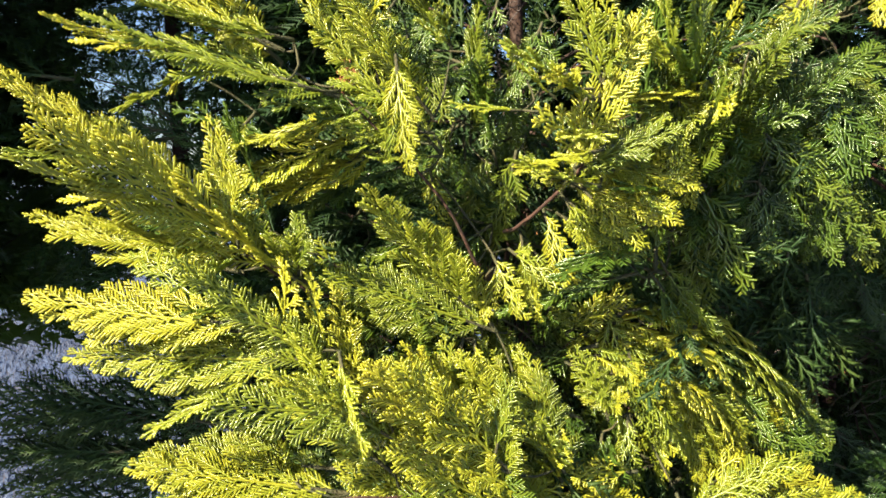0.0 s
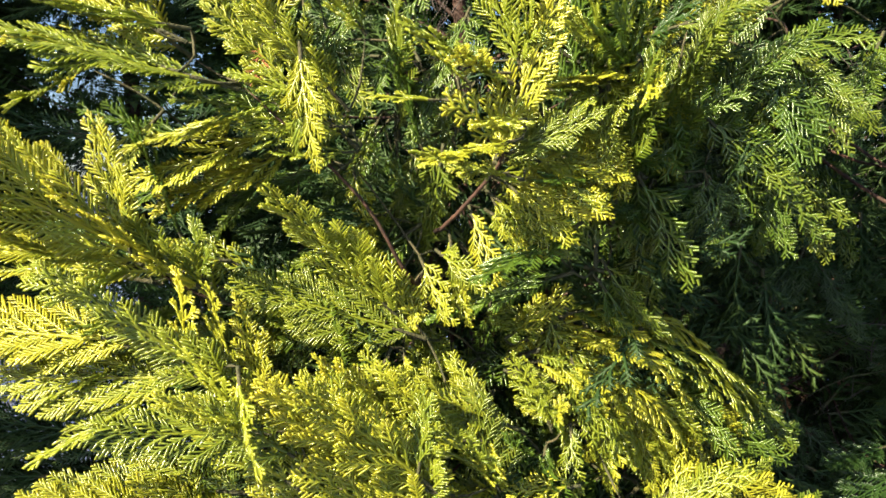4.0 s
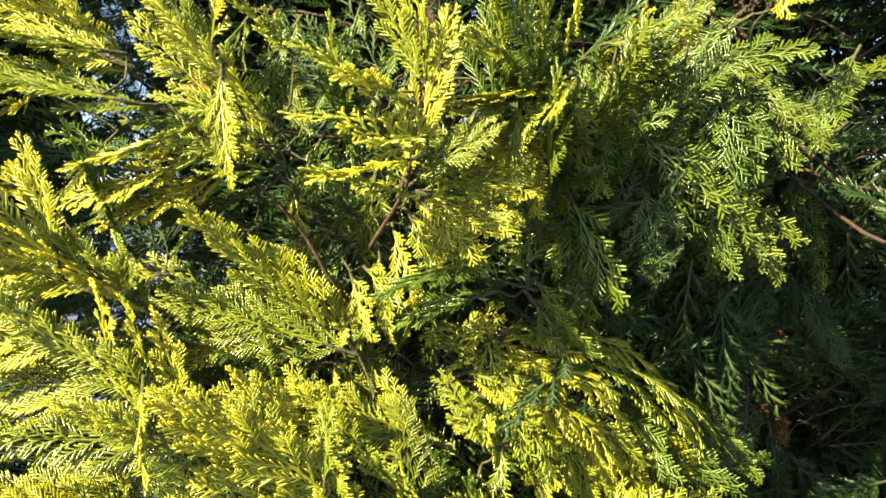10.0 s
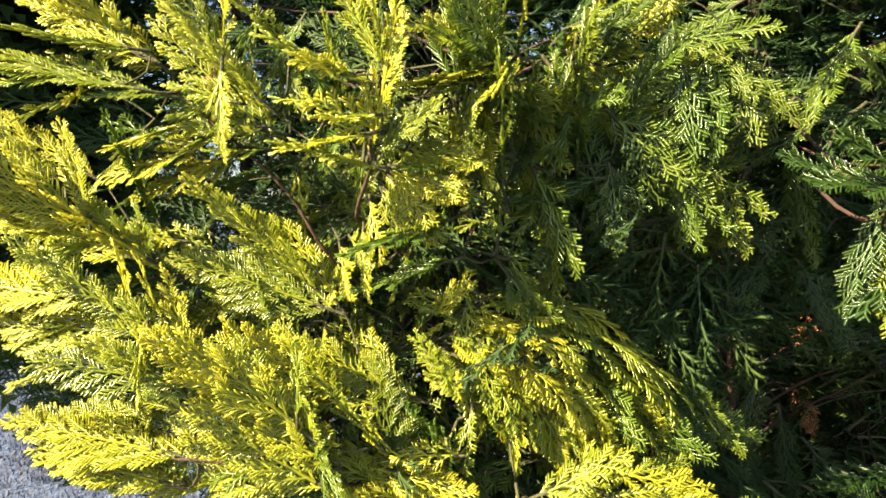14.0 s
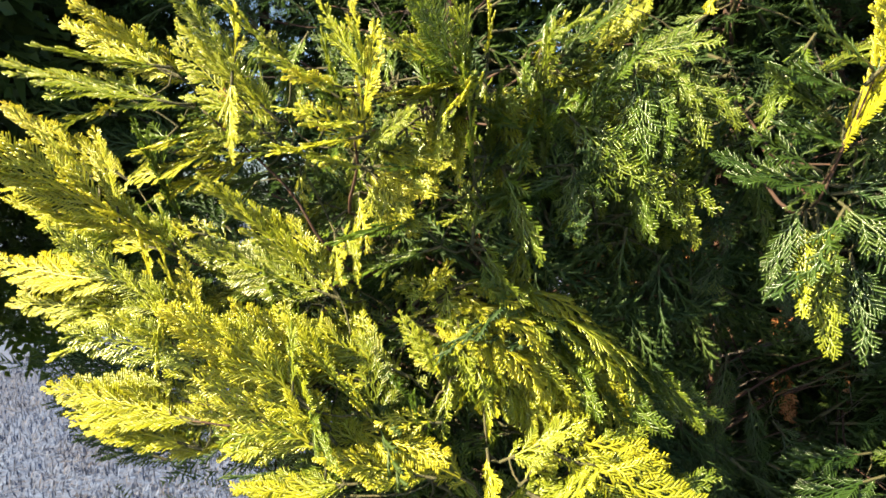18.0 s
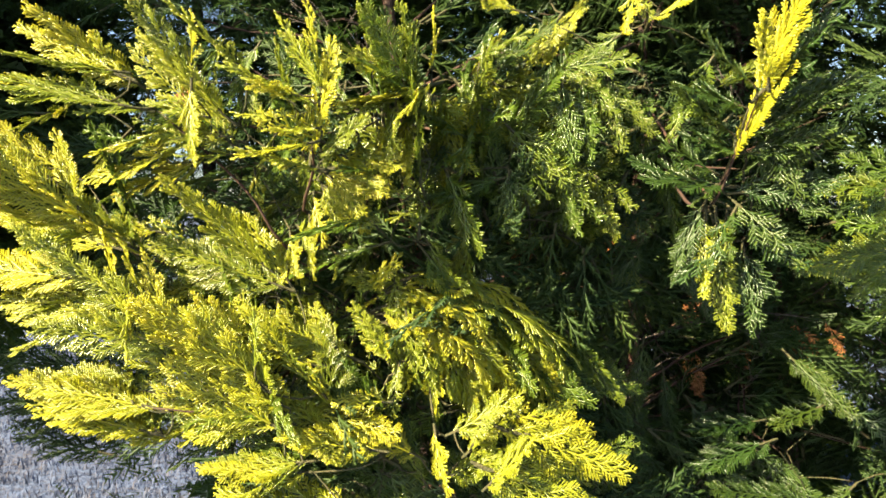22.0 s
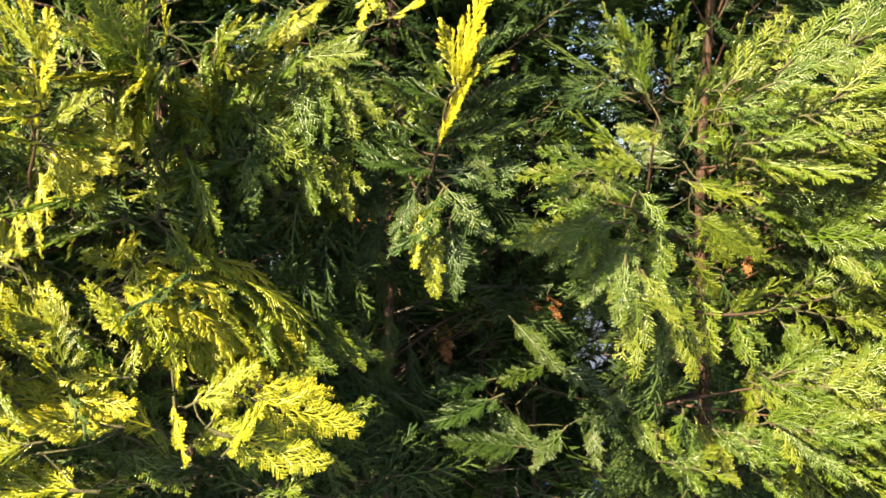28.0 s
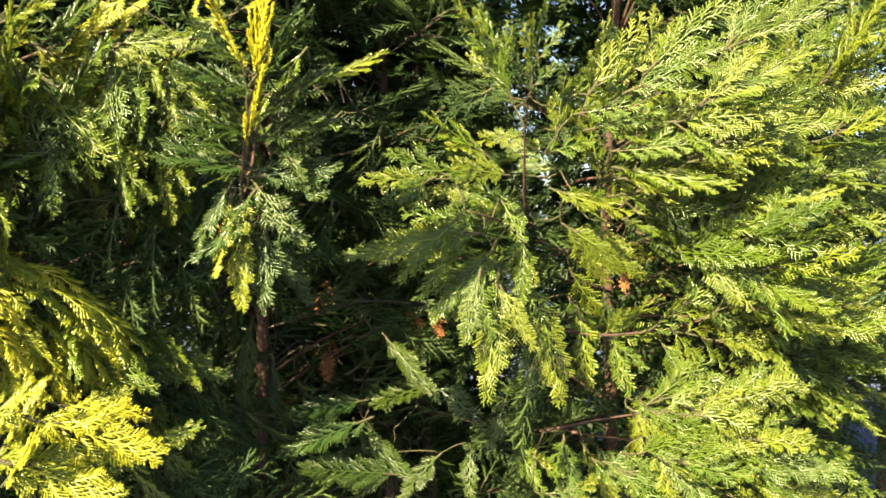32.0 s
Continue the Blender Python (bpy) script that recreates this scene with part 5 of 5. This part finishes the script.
# grade 3 paints this spray's shaded side into the leaf
bough(tree_b, [(0.412, 0.824, 1.456), (0.443, 0.672, 1.401), (0.464, 0.510, 1.384)], [
    ((0.469, 0.500, 1.359), (0.525, 0.460, 1.372), 0.40, "plume"),
    ((0.467, 0.490, 1.398), (0.520, 0.450, 1.405), 0.40, "plume"),
    ((0.466, 0.480, 1.432), (0.524, 0.430, 1.443), 0.38, "plume"),
    ((0.466, 0.460, 1.457), (0.505, 0.420, 1.485), 0.38, "comb"),
    ((0.472, 0.500, 1.333), (0.496, 0.470, 1.306), 0.40, "droop"),
    ((0.462, 0.480, 1.431), (0.402, 0.440, 1.447), 0.38, "plume"),
    ((0.461, 0.490, 1.398), (0.405, 0.450, 1.408), 0.38, "plume"),
    ((0.460, 0.500, 1.369), (0.378, 0.470, 1.377), 0.36, "plume"),
    ((0.455, 0.490, 1.353), (0.427, 0.460, 1.305), 0.40, "droop"),
    ((0.461, 0.500, 1.323), (0.466, 0.470, 1.250), 0.34, "droop"),
    ((0.454, 0.500, 1.323), (0.405, 0.470, 1.293), 0.36, "droop"),
    ((0.470, 0.490, 1.428), (0.494, 0.460, 1.362), 0.36, "droop"),
], 0.0026, grade=3, fill=0)
bough(tree_a, [(0.084, 0.807, 1.440), (0.205, 0.717, 1.432), (0.286, 0.597, 1.446)], [
    ((0.310, 0.580, 1.487), (0.323, 0.550, 1.400), 0.36, "droop"),
    ((0.332, 0.590, 1.493), (0.339, 0.560, 1.401), 0.34, "droop"),
    ((0.358, 0.600, 1.495), (0.367, 0.570, 1.410), 0.34, "droop"),
    ((0.305, 0.580, 1.490), (0.381, 0.560, 1.493), 0.36, "plume"),
    ((0.224, 0.550, 1.499), (0.285, 0.520, 1.516), 0.36, "plume"),
    ((0.255, 0.570, 1.441), (0.315, 0.550, 1.381), 0.40, "droop"),
    ((0.282, 0.580, 1.424), (0.336, 0.560, 1.360), 0.38, "droop"),
    ((0.306, 0.590, 1.394), (0.328, 0.570, 1.330), 0.38, "droop"),
    ((0.342, 0.600, 1.390), (0.364, 0.580, 1.324), 0.36, "droop"),
    ((0.259, 0.570, 1.398), (0.266, 0.550, 1.328), 0.38, "droop"),
    ((0.217, 0.560, 1.391), (0.189, 0.540, 1.341), 0.38, "droop"),
    ((0.237, 0.550, 1.453), (0.219, 0.530, 1.394), 0.40, "droop"),
], 0.0026, grade=1, fill=0)
bough(tree_b, [(0.412, 0.824, 1.456), (0.431, 0.593, 1.359), (0.440, 0.502, 1.358), (0.452, 0.461, 1.413)], [
    ((0.442, 0.519, 1.369), (0.373, 0.511, 1.395), 0.30, "plume"),
    ((0.434, 0.502, 1.361), (0.403, 0.486, 1.295), 0.34, "droop"),
    ((0.450, 0.478, 1.394), (0.511, 0.445, 1.410), 0.38, "plume"),
    ((0.448, 0.469, 1.404), (0.518, 0.428, 1.442), 0.36, "plume"),
    ((0.454, 0.445, 1.431), (0.500, 0.395, 1.486), 0.38, "comb"),
    ((0.450, 0.478, 1.410), (0.398, 0.445, 1.444), 0.38, "plume"),
    ((0.441, 0.494, 1.379), (0.395, 0.469, 1.405), 0.36, "plume"),
    ((0.447, 0.494, 1.363), (0.515, 0.469, 1.372), 0.36, "plume"),
    ((0.459, 0.445, 1.441), (0.412, 0.412, 1.478), 0.40, "comb"),
    ((0.448, 0.502, 1.355), (0.499, 0.469, 1.306), 0.38, "droop"),
    ((0.452, 0.494, 1.358), (0.482, 0.461, 1.322), 0.40, "plume"),
    ((0.438, 0.511, 1.347), (0.462, 0.494, 1.272), 0.30, "droop"),
], 0.0026, grade=3, fill=-1)
# ---- end of boughs ----


# ---- inner and far boughs of the hedge ----
def inner(owner, count, seed, low, high, near, reach, azimuth, sizes=(0.09, 0.19), rise=(0.1, 0.7)):
    """Boughs deeper in the hedge, each with sprays on both sides, kept behind the outer face."""
    rnd = random.Random(seed)
    for i in range(count):
        z = low + (high - low) * (i + rnd.random()) / count
        a = radians(rnd.uniform(*azimuth))
        out = Vector((math.cos(a), math.sin(a), 0))
        start = trunk_at(owner, z)
        ln = rnd.uniform(*reach)
        if out.y < 0:
            ln = min(ln, max(0.12, (start.y - near - 0.04) / -out.y))
        end = start + out * ln + Vector((0, 0, ln * rnd.uniform(*rise)))
        mid = start.lerp(end, 0.5) + Vector((0, 0, -0.05 * ln))
        fronds = []
        for k in range(rnd.randint(7, 9)):
            u = rnd.uniform(0.35, 1.0)
            b = start.lerp(mid, u * 2) if u < 0.5 else mid.lerp(end, u * 2 - 1)
            w = a + rnd.uniform(-1.1, 1.1)
            d = Vector((math.cos(w), math.sin(w), rnd.uniform(-0.7, 0.8))).normalized()
            size = rnd.uniform(*sizes)
            b = b + d * 0.03
            t = b + d * size
            if t.y < near:
                t.y = near + rnd.uniform(0, 0.05)
            fronds.append((b, t, rnd.uniform(0.32, 0.46), rnd.choice(("plume", "plume", "droop", "comb")) if d.z > -0.2 else "droop"))
        bough(owner, [start.lerp(mid, 0.5), mid, end], fronds, 0.0027, False, toward=Vector((rnd.uniform(-0.4, 0.4), -0.8, 0.5)))


def crown(owner, count, seed, low, high, radius, near, size=(0.05, 0.11), depth=0.35, tooth=0.55, teeth=7):
    """The mass of a crown: countless feathered sprays round the trunk, too many and too deep to tell apart."""
    rng = random.Random(seed)
    s = Shape()
    for k in range(count):
        z = rng.uniform(low, high)
        c = trunk_at(owner, z)
        a = rng.uniform(0, 2 * math.pi)
        r = radius * (depth + (1 - depth) * math.sqrt(rng.random())) * (1.0 - 0.35 * max(0.0, (z - low) / (high - low)) ** 2)
        p = c + Vector((math.cos(a) * r, math.sin(a) * r, 0))
        if p.y < near:
            continue
        a += rng.uniform(-0.8, 0.8)
        d = Vector((math.cos(a), math.sin(a), rng.uniform(-0.8, 0.7))).normalized()
        up = Vector((rng.uniform(-0.6, 0.6), rng.uniform(-0.9, 0.3), rng.uniform(0.2, 1))).normalized()
        x = d.cross(up).normalized()
        up = x.cross(d)
        ln = rng.uniform(*size)
        o = len(s.v)
        age = rng.uniform(0.1, 0.7)
        for i in range(teeth + 1):
            u = i / teeth
            s.v.append(p + d * (ln * u) - up * (ln * 0.18 * u * u))
            s.y.append(age)
        for i in range(teeth):
            w = ln * 0.40 * (1 - i / teeth) ** 0.7 * rng.uniform(0.45, 1.2)
            for sgn in (1, -1):
                q = len(s.v)
                foot = s.v[o + i].lerp(s.v[o + i + 1], tooth)
                s.v.append(s.v[o + i] + d * (w * rng.uniform(0.8, 1.3)) + x * (sgn * w * rng.uniform(0.5, 0.75)) + up * (ln * rng.uniform(-0.08, 0.08)))
                s.v.append(foot)
                s.y += [min(1.0, age + 0.3), age]
                s.f.append((o + i, q, q + 1) if sgn < 0 else (q + 1, q, o + i))
                s.m.append(0)
    # the crown mass wears the same shade-darkened green
    ob = tagged(new("crown", s.mesh("crown", OLD_SHADED)), "dense mass of dark green sprays", kind="stuff")
    ob.parent = owner


inner(tree_a, 64, 11, 0.75, 2.3, 0.74, (0.25, 0.55), (150, 390))
inner(tree_b, 50, 12, 0.7, 2.3, 0.92, (0.2, 0.45), (-20, 330))
inner(tree_c, 56, 13, 0.7, 2.3, 0.78, (0.25, 0.55), (160, 400))
inner(tree_d, 24, 14, 0.7, 2.3, 1.0, (0.2, 0.45), (0, 360))
inner(tree_e, 24, 15, 0.7, 2.3, 1.0, (0.2, 0.45), (0, 360))
inner(tree_f, 24, 16, 1.15, 2.5, 1.0, (0.3, 0.7), (180, 380), (0.12, 0.24))
inner(tree_g, 24, 17, 0.9, 2.4, 0.9, (0.3, 0.7), (160, 360), (0.12, 0.24))
# unseen boughs above the view, added to shade what lies behind and below
inner(tree_a, 20, 51, 1.95, 2.5, 0.46, (0.35, 0.55), (255, 330))
inner(tree_c, 16, 53, 1.95, 2.5, 0.50, (0.35, 0.5), (200, 330))
crown(tree_a, 5000, 31, 0.7, 2.5, 0.62, 0.88)
crown(tree_a, 4500, 61, 1.22, 2.1, 0.42, 0.70, (0.035, 0.075), 0.0, 0.5, 9)
crown(tree_b, 4000, 32, 0.7, 2.5, 0.55, 1.02)
crown(tree_c, 4000, 63, 1.1, 2.1, 0.45, 0.74, (0.035, 0.075), 0.0, 0.5, 9)
crown(tree_c, 5000, 33, 0.7, 2.5, 0.65, 0.95)
crown(tree_f, 7000, 36, 1.08, 2.7, 0.75, 0.9, (0.05, 0.10), 0.35, 0.6, 10)
crown(tree_f, 12000, 46, 1.12, 2.7, 0.62, 1.15, (0.06, 0.11), 0.1, 0.8, 9)
crown(tree_g, 7000, 37, 0.9, 2.7, 0.75, 0.9)
crown(tree_g, 5000, 47, 0.9, 2.7, 0.55, 1.1, (0.08, 0.17), 0.1, 1.0)
crown(tree_h, 10000, 38, 0.25, 2.7, 0.75, 1.15, (0.08, 0.17), 0.1, 1.0)
crown(tree_i, 10000, 39, 0.25, 2.7, 0.75, 1.15, (0.08, 0.17), 0.1, 1.0)
# tree_j's crowns are unseen; they only cast shade on the left
crown(tree_j, 6000, 40, 1.6, 3.3, 0.42, 0.2, (0.12, 0.2), 0.1, 1.0)
crown(tree_j, 2500, 42, 1.25, 2.0, 0.24, 0.05, (0.08, 0.14), 0.1, 1.0)
crown(tree_k, 7000, 41, 1.1, 3.1, 0.60, 0.6, (0.12, 0.22), 0.1, 1.0)


# ---- withered sprays ----
DRY = {}
for size in (0.06, 0.09):
    DRY[size] = frond_mesh("withered_frond", size, 77, "droop", 1.25, RUST)


def withered(owner, tip, length, seed):
    """A dry rust-brown spray that hangs from a thin twig of the tree."""
    rnd = random.Random(seed)
    tip = Vector(tip)
    base = tip + Vector((rnd.uniform(-0.4, 0.4), 0.5, 0.8)).normalized() * length
    root = trunk_at(owner, base.z - 0.04)
    s = Shape()
    s.tube(curve([root, root.lerp(base, 0.6) + Vector((0, 0, 0.02)), base], 4), [0.0013 - 0.00008 * k for k in range(9)], Vector((0, 0, 1)), 1.0, 5)
    ob = new("dead_twig", s.mesh("dead_twig", DEAD))
    ob.parent = owner
    size = 0.06 if length < 0.075 else 0.09
    f = new("withered_frond", DRY[size])
    f["label"] = "dry rust-brown spray"
    y = (tip - base).normalized()
    z = Vector((rnd.uniform(-0.5, 0.5), -1, 0.2))
    z = (z - y * z.dot(y)).normalized()
    f.parent = ob
    f.matrix_basis = Matrix.Translation(base) @ Matrix((y.cross(z), y, z)).transposed().to_4x4() @ Matrix.Diagonal((length / size,) * 3 + (1,))


# ---- withered places ----
withered(tree_b, (0.243, 0.741, 1.317), 0.050, 5)
withered(tree_b, (0.238, 0.758, 1.327), 0.050, 6)
withered(tree_b, (0.629, 0.840, 1.140), 0.070, 7)
withered(tree_b, (0.659, 0.824, 1.159), 0.050, 8)
withered(tree_b, (0.500, 0.906, 1.083), 0.050, 9)
withered(tree_c, (0.851, 0.642, 1.245), 0.035, 10)
withered(tree_b, (0.373, 0.782, 1.299), 0.050, 11)
withered(tree_b, (0.266, 0.807, 1.279), 0.050, 12)
withered(tree_a, (0.118, 0.782, 1.307), 0.045, 13)
withered(tree_b, (0.257, 0.807, 1.275), 0.045, 14)
withered(tree_b, (0.353, 0.824, 1.315), 0.050, 15)
withered(tree_d, (0.438, 0.988, 0.865), 0.060, 16)
withered(tree_d, (0.589, 0.988, 1.104), 0.060, 17)
withered(tree_e, (0.664, 0.972, 1.125), 0.060, 18)
withered(tree_a, (-0.078, 0.544, 1.468), 0.035, 19)
withered(tree_b, (0.282, 0.824, 1.314), 0.060, 20)
withered(tree_b, (0.502, 0.906, 1.083), 0.060, 21)
withered(tree_b, (0.485, 0.906, 1.187), 0.060, 22)
withered(tree_e, (0.491, 0.947, 1.096), 0.060, 23)
# ---- end of withered ----


# ---- dead wood inside the hedge ----
def dead_branch(owner, start, end, count, seed):
    """A bare grey branch with brittle side twigs."""
    rnd = random.Random(seed)
    start, end = Vector(start), Vector(end)
    d = end - start
    pts = [start.lerp(end, k / 4) + Vector((rnd.uniform(-1, 1), rnd.uniform(-1, 1), rnd.uniform(-1, 1))) * 0.04 * d.length for k in range(5)]
    path = curve(pts, 3)
    s = Shape()
    s.tube(path, [0.0012 * (1 - 0.7 * k / (len(path) - 1)) for k in range(len(path))], Vector((0, 0, 1)), 1.0, 5)
    for k in range(count):
        p = path[rnd.randint(2, len(path) - 2)]
        v = (d.normalized() * 0.8 + Vector((rnd.uniform(-1, 1), rnd.uniform(-1, 1), rnd.uniform(-1, 1)))).normalized()
        ln = d.length * rnd.uniform(0.2, 0.5)
        q = [p, p + v * ln * 0.5 + Vector((rnd.uniform(-1, 1), 0, rnd.uniform(-1, 1))) * ln * 0.1, p + v * ln + Vector((0, 0, rnd.uniform(-0.2, 0.2) * ln))]
        s.tube(curve(q, 3), [0.0005] * 6 + [0.0003], Vector((0, 0, 1)), 1.0, 4)
        for j in range(3):
            u = q[0].lerp(q[2], rnd.uniform(0.3, 0.9))
            w = (v + Vector((rnd.uniform(-1, 1), rnd.uniform(-1, 1), rnd.uniform(-1, 1)))).normalized() * ln * rnd.uniform(0.2, 0.4)
            s.tube([u, u + w * 0.5, u + w], [0.0005, 0.0005, 0.0003], Vector((0, 0, 1)), 1.0, 3)
    ob = new("dead_branch", s.mesh("dead_branch", DEAD))
    ob["label"] = "bare grey brittle branch"
    ob.parent = owner


def dead_wood(owner, count, seed, low, high, near):
    rnd = random.Random(seed)
    for k in range(count):
        p = trunk_at(owner, rnd.uniform(low, high))
        a = radians(rnd.uniform(190, 350))
        ln = rnd.uniform(0.15, 0.35)
        e = p + Vector((math.cos(a) * ln, math.sin(a) * ln, rnd.uniform(-0.12, 0.18)))
        e.y = max(e.y, near)
        dead_branch(owner, p, e, 7, seed + k)


dead_wood(tree_b, 4, 300, 0.85, 1.5, 0.72)
dead_wood(tree_d, 4, 400, 0.85, 1.4, 0.80)
dead_wood(tree_e, 4, 500, 0.85, 1.3, 0.80)
dead_wood(tree_a, 2, 600, 0.9, 1.5, 0.74)
